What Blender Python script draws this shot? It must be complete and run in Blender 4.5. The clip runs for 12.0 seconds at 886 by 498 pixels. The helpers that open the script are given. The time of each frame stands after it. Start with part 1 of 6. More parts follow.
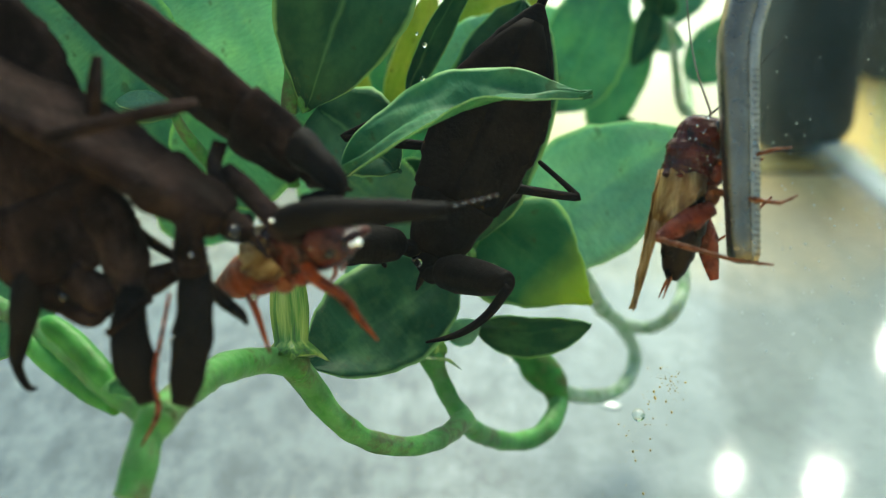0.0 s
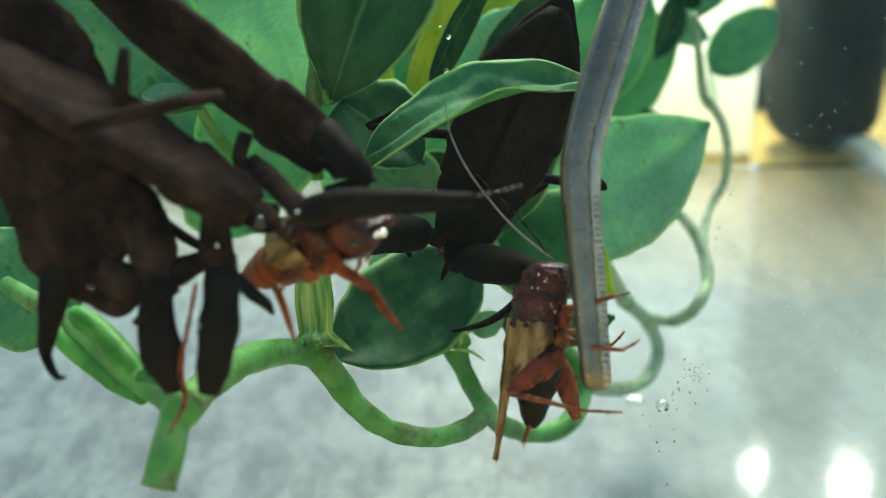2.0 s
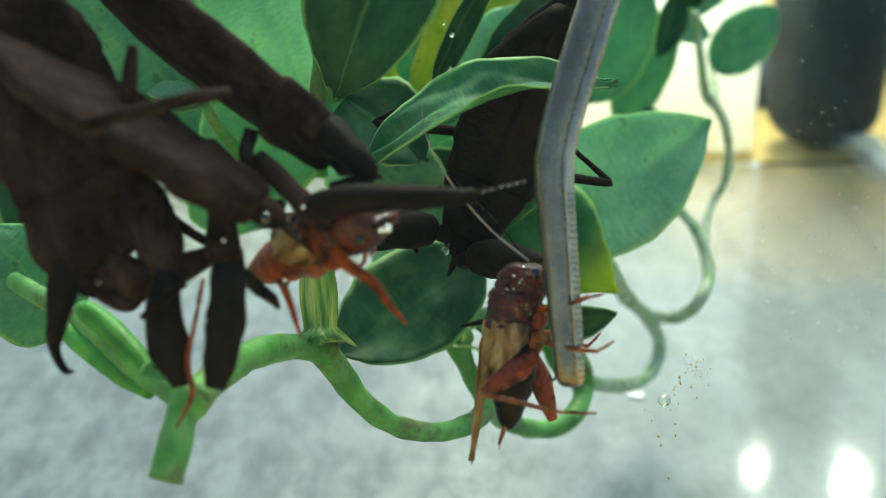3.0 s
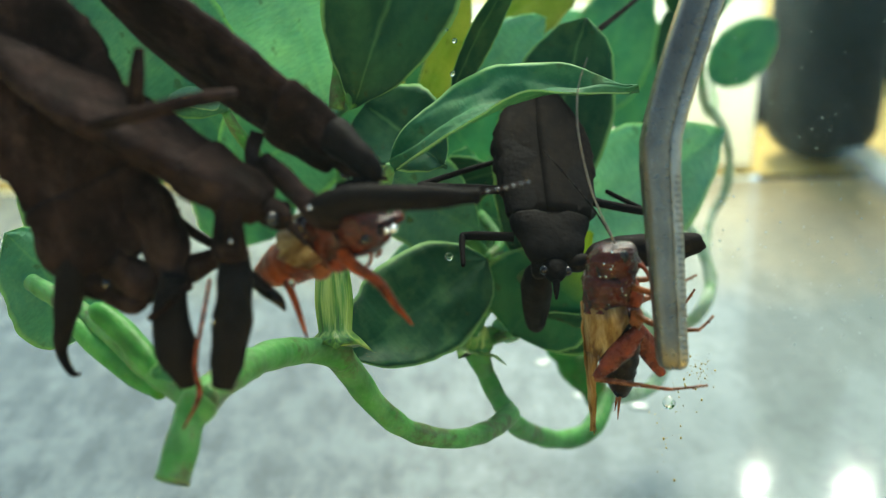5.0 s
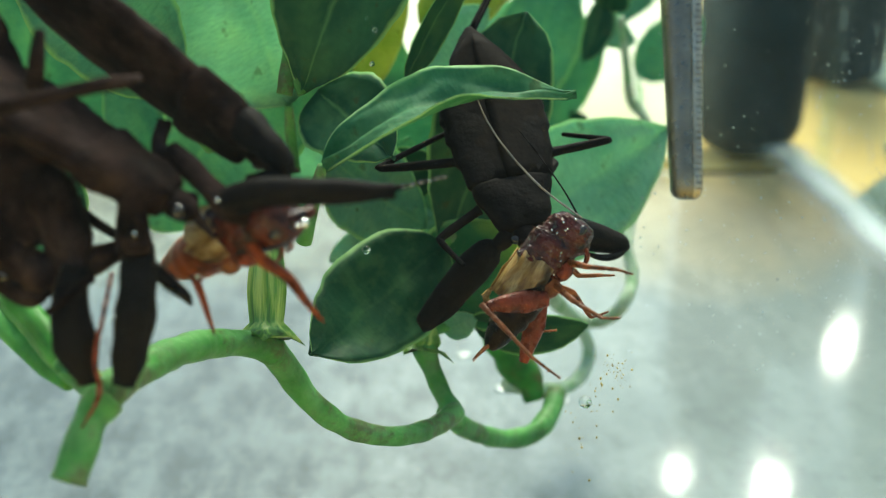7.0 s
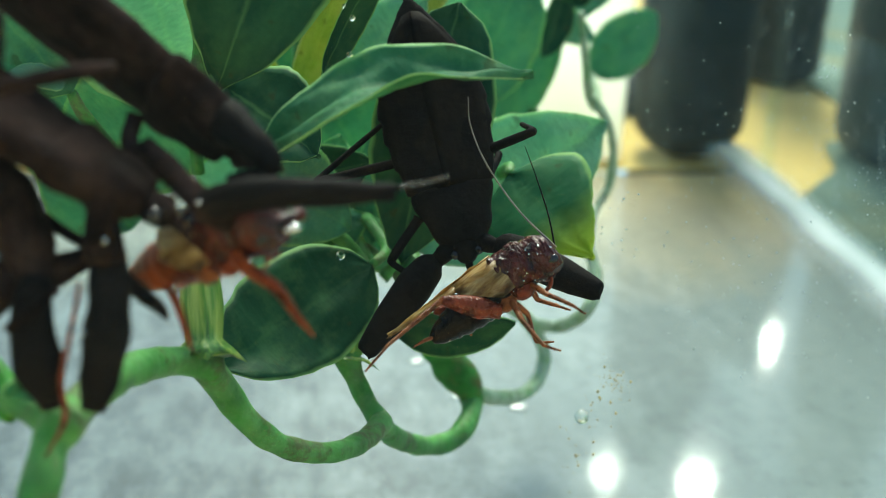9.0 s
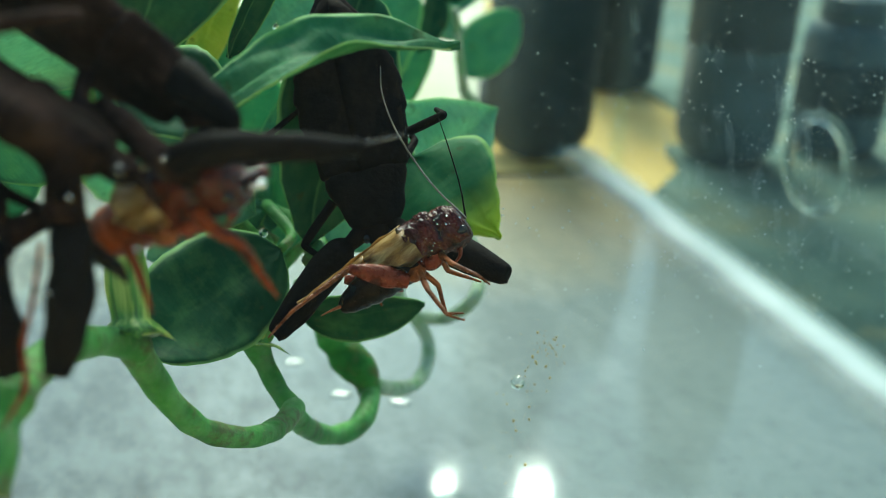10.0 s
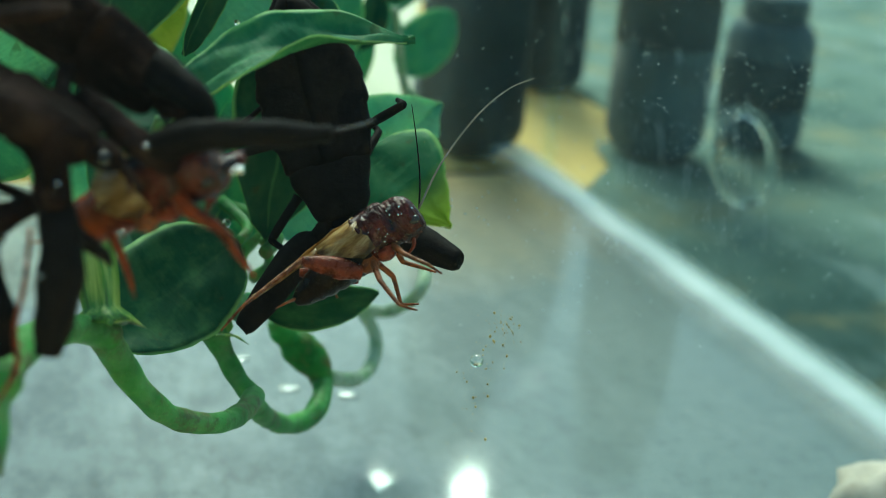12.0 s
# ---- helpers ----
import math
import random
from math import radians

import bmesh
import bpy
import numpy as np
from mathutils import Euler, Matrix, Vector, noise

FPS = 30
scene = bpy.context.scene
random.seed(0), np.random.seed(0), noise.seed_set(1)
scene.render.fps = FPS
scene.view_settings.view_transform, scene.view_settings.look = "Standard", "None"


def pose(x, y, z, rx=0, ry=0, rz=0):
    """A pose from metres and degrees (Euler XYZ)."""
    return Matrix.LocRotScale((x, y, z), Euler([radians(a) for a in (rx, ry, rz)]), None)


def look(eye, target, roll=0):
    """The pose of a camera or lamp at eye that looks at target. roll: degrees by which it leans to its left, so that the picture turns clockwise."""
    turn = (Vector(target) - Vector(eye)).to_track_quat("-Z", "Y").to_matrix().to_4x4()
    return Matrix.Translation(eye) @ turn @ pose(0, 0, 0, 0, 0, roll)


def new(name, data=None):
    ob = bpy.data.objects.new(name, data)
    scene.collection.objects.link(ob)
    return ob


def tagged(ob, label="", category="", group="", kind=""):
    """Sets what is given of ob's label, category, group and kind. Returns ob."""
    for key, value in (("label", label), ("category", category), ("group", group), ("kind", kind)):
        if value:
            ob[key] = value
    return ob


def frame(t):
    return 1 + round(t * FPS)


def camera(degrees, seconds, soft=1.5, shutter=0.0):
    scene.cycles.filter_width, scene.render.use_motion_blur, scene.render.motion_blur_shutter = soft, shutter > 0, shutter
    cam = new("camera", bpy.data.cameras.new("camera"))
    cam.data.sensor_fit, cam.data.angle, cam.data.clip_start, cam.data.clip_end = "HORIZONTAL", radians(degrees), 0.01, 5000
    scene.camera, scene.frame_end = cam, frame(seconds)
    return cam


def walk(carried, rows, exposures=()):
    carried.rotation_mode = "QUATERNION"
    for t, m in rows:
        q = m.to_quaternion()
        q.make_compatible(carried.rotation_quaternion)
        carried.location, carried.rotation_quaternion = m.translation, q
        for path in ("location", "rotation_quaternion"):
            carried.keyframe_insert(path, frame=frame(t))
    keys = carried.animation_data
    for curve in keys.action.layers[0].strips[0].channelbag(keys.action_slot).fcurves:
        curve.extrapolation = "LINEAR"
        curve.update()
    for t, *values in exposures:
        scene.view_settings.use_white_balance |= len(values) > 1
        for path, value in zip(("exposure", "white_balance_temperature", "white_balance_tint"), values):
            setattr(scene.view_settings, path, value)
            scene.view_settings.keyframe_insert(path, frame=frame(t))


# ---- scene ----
PATH = [
    (0, (0, 0, 0.125), (0, 0.92718, -0.24961), -0),
    (0.5, (-0.00012, -0.00047, 0.12499), (-0.00559, 0.9259, -0.2516), -0.081),
    (1, (-0.00034, -0.0007, 0.12512), (-0.00959, 0.92579, -0.25109), -0.366),
    (1.5, (-0.00039, -0.0003, 0.12493), (-0.01306, 0.92555, -0.25274), -0.492),
    (2, (-0.00013, -0.00061, 0.12476), (-0.01856, 0.92503, -0.2532), -0.478),
    (2.5, (-0.00054, -0.00121, 0.1248), (-0.01702, 0.92373, -0.25495), -0.459),
    (3, (-0.00034, -0.00178, 0.12494), (-0.01991, 0.9234, -0.25408), -0.507),
    (5, (-0.00087, -0.00286, 0.12348), (-0.01974, 0.92857, -0.23995), -0.865),
    (5.5, (-0.00057, -0.00171, 0.12444), (-0.01568, 0.92678, -0.2466), -0.193),
    (6, (-0.00048, -0.00025, 0.12426), (-0.01174, 0.9268, -0.25051), 0.097),
    (6.5, (0.00022, -0.00047, 0.1237), (0.01801, 0.92656, -0.25086), 0.769546),
    (6.7, (0.00052, -0.00054, 0.12352), (0.03766, 0.92605, -0.25074), 1.21746),
    (8.3, (-0.00130, 0.00400, 0.12215), (0.0392, 0.93300, -0.2373), 1.75),
    (8.5, (-0.00162, 0.00443, 0.12203), (0.05044, 0.93272, -0.24617), 1.852),
    (9, (-0.00535, 0.00875, 0.12014), (0.09629, 0.93197, -0.25046), 2.569),
    (9.5, (-0.01119, 0.00897, 0.11705), (0.16857, 0.92651, -0.23763), 4.362),
    (10, (-0.01583, 0.00853, 0.11499), (0.22537, 0.9147, -0.2324), 4.208),
    (10.5, (-0.01813, 0.00573, 0.11453), (0.24374, 0.90514, -0.23546), 3.753),
    (11, (-0.02003, 0.00322, 0.1157), (0.24924, 0.90565, -0.22064), 3.806),
    (11.5, (-0.02029, 0.0031, 0.11528), (0.26908, 0.89798, -0.22449), 4.306),
    (12, (-0.02032, 0.0039, 0.11485), (0.27732, 0.89575, -0.22576), 4.354),
]

cam = camera(39.74, 12.0, soft=0.5)
cam.data.dof.use_dof = True
cam.data.dof.focus_distance = 0.139
cam.data.dof.aperture_fstop = 26.0
walk(cam, [(t, look(eye, target, roll)) for t, eye, target, roll in PATH],
     [(0, 0.78, 6900, -5), (6.7, 0.78, 6900, -5), (9.5, 0.56, 6450, -10), (12, 0.22, 6100, -22)])

# ---- daylight ----
SUN_ELEVATION, SUN_AZIMUTH = 50.0, 8.0      # degrees; the sun stands behind the tank
world = bpy.data.worlds.new("sky")
scene.world = world
world.use_nodes = True
wn = world.node_tree
sky = wn.nodes.new("ShaderNodeTexSky")
sky.sky_type, sky.sun_disc = "NISHITA", False
sky.sun_elevation, sky.sun_rotation = radians(SUN_ELEVATION), radians(SUN_AZIMUTH)
wn.links.new(sky.outputs[0], wn.nodes["Background"].inputs[0])
wn.nodes["Background"].inputs[1].default_value = 0.15
sun = new("sun", bpy.data.lights.new("sun", "SUN"))
sun.data.energy, sun.data.angle, sun.data.color = 3.8, radians(24), (1.0, 0.95, 0.86)
_a, _e = radians(SUN_AZIMUTH), radians(SUN_ELEVATION)
sun.matrix_basis = look((0.3, 1.0, 1.5), Vector((0.3, 1.0, 1.5)) - Vector((math.sin(_a) * math.cos(_e), math.cos(_a) * math.cos(_e), math.sin(_e))))


# ---- materials ----
def nodes(name):
    m = bpy.data.materials.new(name)
    m.use_nodes = True
    return m, m.node_tree, m.node_tree.nodes["Principled BSDF"]


def link(tree, a, b):
    tree.links.new(a, b)


def noise_tex(tree, scale, detail=4.0, rough=0.55, coord="Object", stretch=None):
    tc = tree.nodes.new("ShaderNodeTexCoord")
    n = tree.nodes.new("ShaderNodeTexNoise")
    n.inputs["Scale"].default_value, n.inputs["Detail"].default_value, n.inputs["Roughness"].default_value = scale, detail, rough
    if stretch:
        mp = tree.nodes.new("ShaderNodeMapping")
        mp.inputs["Scale"].default_value = stretch
        link(tree, tc.outputs[coord], mp.inputs[0])
        link(tree, mp.outputs[0], n.inputs["Vector"])
    else:
        link(tree, tc.outputs[coord], n.inputs["Vector"])
    return n


def ramp(tree, fac, stops):
    r = tree.nodes.new("ShaderNodeValToRGB")
    el = r.color_ramp.elements
    while len(el) < len(stops):
        el.new(0.5)
    for e, (p, c) in zip(el, stops):
        e.position, e.color = p, (*c, 1)
    link(tree, fac, r.inputs[0])
    return r


def mixc(tree, fac, a, b, blend="MIX"):
    m = tree.nodes.new("ShaderNodeMix")
    m.data_type, m.blend_type = "RGBA", blend
    for sock, v in ((m.inputs[0], fac), (m.inputs[6], a), (m.inputs[7], b)):
        if hasattr(v, "is_linked"):
            link(tree, v, sock)
        elif isinstance(v, tuple):
            sock.default_value = (*v, 1)
        else:
            sock.default_value = v
    return m.outputs[2]


def bump(tree, bsdf, height, strength, dist):
    b = tree.nodes.new("ShaderNodeBump")
    b.inputs["Strength"].default_value, b.inputs["Distance"].default_value = strength, dist
    link(tree, height, b.inputs["Height"])
    link(tree, b.outputs[0], bsdf.inputs["Normal"])


def math_node(tree, op, a, b=None):
    m = tree.nodes.new("ShaderNodeMath")
    m.operation = op
    for sock, v in zip(m.inputs, (a, b)):
        if v is None:
            continue
        if hasattr(v, "is_linked"):
            link(tree, v, sock)
        else:
            sock.default_value = v
    return m.outputs[0]


def leaf_material(name, deep, light, rim, thin=0.35, tip=None, relief=0.55, mottle=0.28, rib=0.26):
    m, t, b = nodes(name)
    n1, n2, n3 = noise_tex(t, 90, 3), noise_tex(t, 700, 4), noise_tex(t, 420, 2, stretch=(0.5, 1.6, 1))
    col = mixc(t, ramp(t, n1.outputs[0], [(0.35, (0, 0, 0)), (0.68, (1, 1, 1))]).outputs[0], deep, light)
    col = mixc(t, math_node(t, "MULTIPLY", n2.outputs[0], 0.4), col, deep)
    cloud = noise_tex(t, 260, 5, 0.6, stretch=(1, 0.8, 1))
    col = mixc(t, math_node(t, "MULTIPLY", ramp(t, cloud.outputs[0], [(0.46, (0, 0, 0)), (0.70, (1, 1, 1))]).outputs[0], mottle), col, rim)
    col = mixc(t, math_node(t, "MULTIPLY", ramp(t, cloud.outputs[0], [(0.30, (1, 1, 1)), (0.45, (0, 0, 0))]).outputs[0], 0.55), col, deep)
    uv = t.nodes.new("ShaderNodeUVMap")
    sep = t.nodes.new("ShaderNodeSeparateXYZ")
    link(t, uv.outputs[0], sep.inputs[0])
    across = math_node(t, "ABSOLUTE", math_node(t, "SUBTRACT", math_node(t, "MULTIPLY", sep.outputs[0], 2.0), 1.0))
    edge = ramp(t, math_node(t, "ADD", across, math_node(t, "MULTIPLY", math_node(t, "SUBTRACT", n1.outputs[0], 0.5), 0.06)), [(0.91, (0, 0, 0)), (0.975, (1, 1, 1))])
    col = mixc(t, edge.outputs[0], col, rim)
    mid = ramp(t, across, [(0.0, (1, 1, 1)), (0.06, (0, 0, 0))])
    col = mixc(t, math_node(t, "MULTIPLY", mid.outputs[0], rib), col, rim)
    # side veins: bands that run off the midrib towards the tip
    lane = math_node(t, "SUBTRACT", math_node(t, "MULTIPLY", sep.outputs[1], 10.0), math_node(t, "MULTIPLY", across, 3.2))
    wob = math_node(t, "ADD", lane, math_node(t, "MULTIPLY", n1.outputs[0], 1.3))
    vein = math_node(t, "PINGPONG", wob, 0.5)
    line = ramp(t, vein, [(0.0, (1, 1, 1)), (0.09, (0, 0, 0))])
    col = mixc(t, math_node(t, "MULTIPLY", line.outputs[0], 0.05 * relief), col, rim)
    if tip:
        end = ramp(t, math_node(t, "ADD", sep.outputs[1], math_node(t, "MULTIPLY", math_node(t, "SUBTRACT", n1.outputs[0], 0.5), 0.5)), [(0.52, (0, 0, 0)), (0.90, (1, 1, 1))])
        col = mixc(t, end.outputs[0], col, tip)
    # fine wrinkles that run across the blade
    crease = noise_tex(t, 1500, 3, 0.5, stretch=(0.45, 1.5, 1))
    crease.inputs["Distortion"].default_value = 0.6
    fine = ramp(t, crease.outputs[0], [(0.36, (0, 0, 0)), (0.64, (1, 1, 1))]).outputs[0]
    col = mixc(t, math_node(t, "MULTIPLY", fine, 0.45 * relief * relief), col, mixc(t, 1.0, col, (1.45, 1.35, 1.35), "MULTIPLY"))
    spots = noise_tex(t, 420, 2)
    col = mixc(t, math_node(t, "MULTIPLY", ramp(t, spots.outputs[0], [(0.66, (0, 0, 0)), (0.74, (1, 1, 1))]).outputs[0], 0.45), col, (0.07, 0.06, 0.015))
    link(t, col, b.inputs["Base Color"])
    b.inputs["Roughness"].default_value = 0.55
    b.inputs["Specular IOR Level"].default_value = 0.13
    bump(t, b, math_node(t, "ADD", math_node(t, "MULTIPLY", vein, 0.22 * relief), math_node(t, "ADD", math_node(t, "MULTIPLY", n2.outputs[0], 0.4), math_node(t, "ADD", math_node(t, "MULTIPLY", n3.outputs[0], 1.0), math_node(t, "MULTIPLY", crease.outputs[0], 0.6 * relief)))), relief, 0.0007)
    tr = t.nodes.new("ShaderNodeBsdfTranslucent")
    link(t, mixc(t, 1.0, col, (0.95, 1.0, 0.86), "MULTIPLY"), tr.inputs[0])
    mx = t.nodes.new("ShaderNodeMixShader")
    mx.inputs[0].default_value = thin
    link(t, b.outputs[0], mx.inputs[1])
    link(t, tr.outputs[0], mx.inputs[2])
    link(t, mx.outputs[0], t.nodes["Material Output"].inputs[0])
    return m


def stem_material(name, silt=0.0, old=0.82):
    m, t, b = nodes(name)
    n1, n2 = noise_tex(t, 180, 4), noise_tex(t, 900, 3)
    col = ramp(t, n1.outputs[0], [(0.30, (0.020, 0.110, 0.014)), (0.50, (0.050, 0.220, 0.034)), (0.72, (0.12, 0.36, 0.080))])
    dirt = ramp(t, noise_tex(t, 140, 6, 0.75).outputs[0], [(0.50, (0, 0, 0)), (0.62, (1, 1, 1))])
    c2 = mixc(t, math_node(t, "MULTIPLY", dirt.outputs[0], old), col.outputs[0], (0.055, 0.05, 0.012) if old < 1 else (0.10, 0.095, 0.03))
    # silt sets pale patches; on the far stems they stand in for water haze
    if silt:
        pale_mask = ramp(t, noise_tex(t, 260, 5, 0.7).outputs[0], [(0.30, (0, 0, 0)), (0.54, (1, 1, 1))])
        c2 = mixc(t, math_node(t, "MULTIPLY", pale_mask.outputs[0], silt), c2, (0.42, 0.50, 0.34))
    link(t, c2, b.inputs["Base Color"])
    b.inputs["Roughness"].default_value = 0.5
    b.inputs["Subsurface Weight"].default_value = 0.08
    b.inputs["Specular IOR Level"].default_value = 0.15
    b.inputs["Subsurface Radius"].default_value = (0.001, 0.002, 0.0006)
    bump(t, b, n2.outputs[0], 0.4, 0.0004)
    return m


def chitin(name, dark, light, rough=0.45, scale=260.0, spec=0.5, relief=0.4, dust=None, patch=800):
    m, t, b = nodes(name)
    n1, n2 = noise_tex(t, scale, 5, 0.6), noise_tex(t, scale * 6, 3)
    col = ramp(t, n1.outputs[0], [(0.34, dark), (0.66, light)])
    col = mixc(t, math_node(t, "MULTIPLY", n2.outputs[0], 0.45), col.outputs[0], dark)
    if dust:
        grime = noise_tex(t, patch, 6, 0.75, stretch=(1, 1, 0.6))
        col = mixc(t, math_node(t, "MULTIPLY", ramp(t, grime.outputs[0], [(0.48, (0, 0, 0)), (0.68, (1, 1, 1))]).outputs[0], 0.7), col, dust)
    link(t, col, b.inputs["Base Color"])
    b.inputs["Specular IOR Level"].default_value = spec
    r = ramp(t, n1.outputs[0], [(0.3, (rough - 0.12,) * 3), (0.7, (rough + 0.15,) * 3)])
    link(t, r.outputs[0], b.inputs["Roughness"])
    bump(t, b, math_node(t, "ADD", n1.outputs[0], math_node(t, "MULTIPLY", n2.outputs[0], 0.5)), relief, 0.0003)
    return m


def wing_material():
    m, t, b = nodes("cricket_wing")
    n = noise_tex(t, 900, 5, 0.65, stretch=(1, 1, 0.22))
    n.inputs["Distortion"].default_value = 0.5
    col = ramp(t, n.outputs[0], [(0.36, (0.22, 0.105, 0.022)), (0.48, (0.42, 0.24, 0.065)), (0.65, (0.74, 0.54, 0.24))])
    stain = noise_tex(t, 260, 4)
    link(t, mixc(t, ramp(t, stain.outputs[0], [(0.48, (0, 0, 0)), (0.68, (0.7, 0.7, 0.7))]).outputs[0], col.outputs[0], (0.12, 0.045, 0.012)), b.inputs["Base Color"])
    b.inputs["Roughness"].default_value = 0.28
    bump(t, b, n.outputs[0], 0.6, 0.0003)
    tr = t.nodes.new("ShaderNodeBsdfTranslucent")
    link(t, col.outputs[0], tr.inputs[0])
    mx = t.nodes.new("ShaderNodeMixShader")
    mx.inputs[0].default_value = 0.45
    link(t, b.outputs[0], mx.inputs[1])
    link(t, tr.outputs[0], mx.inputs[2])
    link(t, mx.outputs[0], t.nodes["Material Output"].inputs[0])
    return m


def steel(name, k):
    m, t, b = nodes(name)
    n = noise_tex(t, 1600, 5, 0.7)
    wear = noise_tex(t, 240, 4, 0.6)
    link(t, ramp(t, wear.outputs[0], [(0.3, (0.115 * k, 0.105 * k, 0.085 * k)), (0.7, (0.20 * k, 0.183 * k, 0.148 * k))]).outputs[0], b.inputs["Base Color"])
    b.inputs["Metallic"].default_value = 0.9
    link(t, ramp(t, n.outputs[0], [(0.35, (0.24,) * 3), (0.68, (0.40,) * 3)]).outputs[0], b.inputs["Roughness"])
    bump(t, b, math_node(t, "ADD", math_node(t, "MULTIPLY", n.outputs[0], 0.5), wear.outputs[0]), 0.25, 0.0003)
    return m


def tray_material():
    m, t, b = nodes("tank_floor")
    n1 = noise_tex(t, 16, 4, 0.55, stretch=(1.0, 0.5, 1))
    n2 = noise_tex(t, 130, 6, 0.7, stretch=(0.9, 0.42, 1))
    n3 = noise_tex(t, 34, 4, 0.6, stretch=(1.0, 0.42, 1))
    col = ramp(t, n1.outputs[0], [(0.34, (0.135, 0.18, 0.185)), (0.5, (0.235, 0.28, 0.277)), (0.68, (0.36, 0.395, 0.38))])
    tc = t.nodes.new("ShaderNodeTexCoord")
    sep = t.nodes.new("ShaderNodeSeparateXYZ")
    link(t, tc.outputs["Object"], sep.inputs[0])
    sep_x = sep.outputs[0]
    dirt = ramp(t, math_node(t, "MULTIPLY", n2.outputs[0], n3.outputs[0]), [(0.17, (1, 1, 1)), (0.28, (0, 0, 0))])
    c = mixc(t, math_node(t, "MULTIPLY", dirt.outputs[0], 0.7), col.outputs[0], (0.08, 0.11, 0.115))
    # mottled silt; the floor's dimmer left side is also put into this colour
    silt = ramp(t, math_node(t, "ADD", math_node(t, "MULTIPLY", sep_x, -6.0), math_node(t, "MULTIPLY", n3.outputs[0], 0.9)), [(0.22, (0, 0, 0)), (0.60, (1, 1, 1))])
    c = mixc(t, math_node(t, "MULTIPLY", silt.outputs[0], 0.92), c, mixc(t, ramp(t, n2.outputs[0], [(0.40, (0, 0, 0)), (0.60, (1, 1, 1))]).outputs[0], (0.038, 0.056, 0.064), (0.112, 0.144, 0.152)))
    # darker grey-green towards the side glass, fading out at the far end
    side_tone = ramp(t, math_node(t, "ADD", sep_x, math_node(t, "MULTIPLY", math_node(t, "SUBTRACT", n3.outputs[0], 0.5), 0.12)), [(0.025, (0, 0, 0)), (0.105, (1, 1, 1))])
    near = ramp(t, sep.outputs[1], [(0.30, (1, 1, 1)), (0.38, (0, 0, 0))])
    c = mixc(t, math_node(t, "MULTIPLY", math_node(t, "MULTIPLY", side_tone.outputs[0], near.outputs[0]), 0.85), c, (0.105, 0.145, 0.138))
    # ochre reflection painted in at the far end, fading out towards the plant
    overlay = math_node(t, "ADD", sep.outputs[1], math_node(t, "MULTIPLY", math_node(t, "SUBTRACT", n1.outputs[0], 0.5), 0.16))
    corner = ramp(t, sep.outputs[0], [(0.02, (0, 0, 0)), (0.115, (1, 1, 1))])
    amount = math_node(t, "MULTIPLY", ramp(t, overlay, [(0.28, (0, 0, 0)), (0.39, (1, 1, 1))]).outputs[0], corner.outputs[0])
    c = mixc(t, math_node(t, "MULTIPLY", amount, 0.92), c, (0.70, 0.49, 0.19))
    # fine grains and streaks of silt
    n5 = noise_tex(t, 520, 5, 0.7, stretch=(0.45, 0.5, 1))
    c = mixc(t, math_node(t, "MULTIPLY", ramp(t, n5.outputs[0], [(0.50, (0, 0, 0)), (0.66, (1, 1, 1))]).outputs[0], 0.55), c, mixc(t, 1.0, c, (0.62, 0.66, 0.68), "MULTIPLY"))
    c = mixc(t, math_node(t, "MULTIPLY", ramp(t, n5.outputs[0], [(0.34, (1, 1, 1)), (0.44, (0, 0, 0))]).outputs[0], 0.3), c, mixc(t, 1.0, c, (1.3, 1.25, 1.15), "MULTIPLY"))
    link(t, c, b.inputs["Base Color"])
    b.inputs["Roughness"].default_value = 0.55
    b.inputs["Specular IOR Level"].default_value = 0.2
    b.inputs["Coat Weight"].default_value = 0.9            # the film of water over it
    b.inputs["Coat Roughness"].default_value = 0.075
    b.inputs["Coat IOR"].default_value = 1.33
    bump(t, b, n1.outputs[0], 0.25, 0.004)
    return m


def plain(name, a, c, rough=0.6, scale=40.0, **extra):
    m, t, b = nodes(name)
    n = noise_tex(t, scale, 5, 0.6)
    link(t, ramp(t, n.outputs[0], [(0.32, a), (0.68, c)]).outputs[0], b.inputs["Base Color"])
    b.inputs["Roughness"].default_value = rough
    bump(t, b, n.outputs[0], 0.2, 0.1 / scale)
    for k, v in extra.items():
        b.inputs[k.replace("_", " ")].default_value = v
    return m


def stained(name, a, c, rough=0.6, scale=40.0, **extra):
    """A plain surface with faint ochre stains and pale scuffs."""
    m = plain(name, a, c, rough, scale, **extra)
    t = m.node_tree
    b = t.nodes["Principled BSDF"]
    base = b.inputs["Base Color"].links[0].from_socket
    spot, scuff = noise_tex(t, scale * 1.6, 4, 0.6), noise_tex(t, scale * 3.0, 6, 0.7, stretch=(1.0, 0.3, 1))
    col = mixc(t, math_node(t, "MULTIPLY", ramp(t, spot.outputs[0], [(0.52, (0, 0, 0)), (0.70, (1, 1, 1))]).outputs[0], 0.6), base, (0.30, 0.25, 0.12))
    col = mixc(t, math_node(t, "MULTIPLY", ramp(t, scuff.outputs[0], [(0.54, (0, 0, 0)), (0.68, (1, 1, 1))]).outputs[0], 0.5), col, (0.36, 0.42, 0.42))
    link(t, col, b.inputs["Base Color"])
    return m


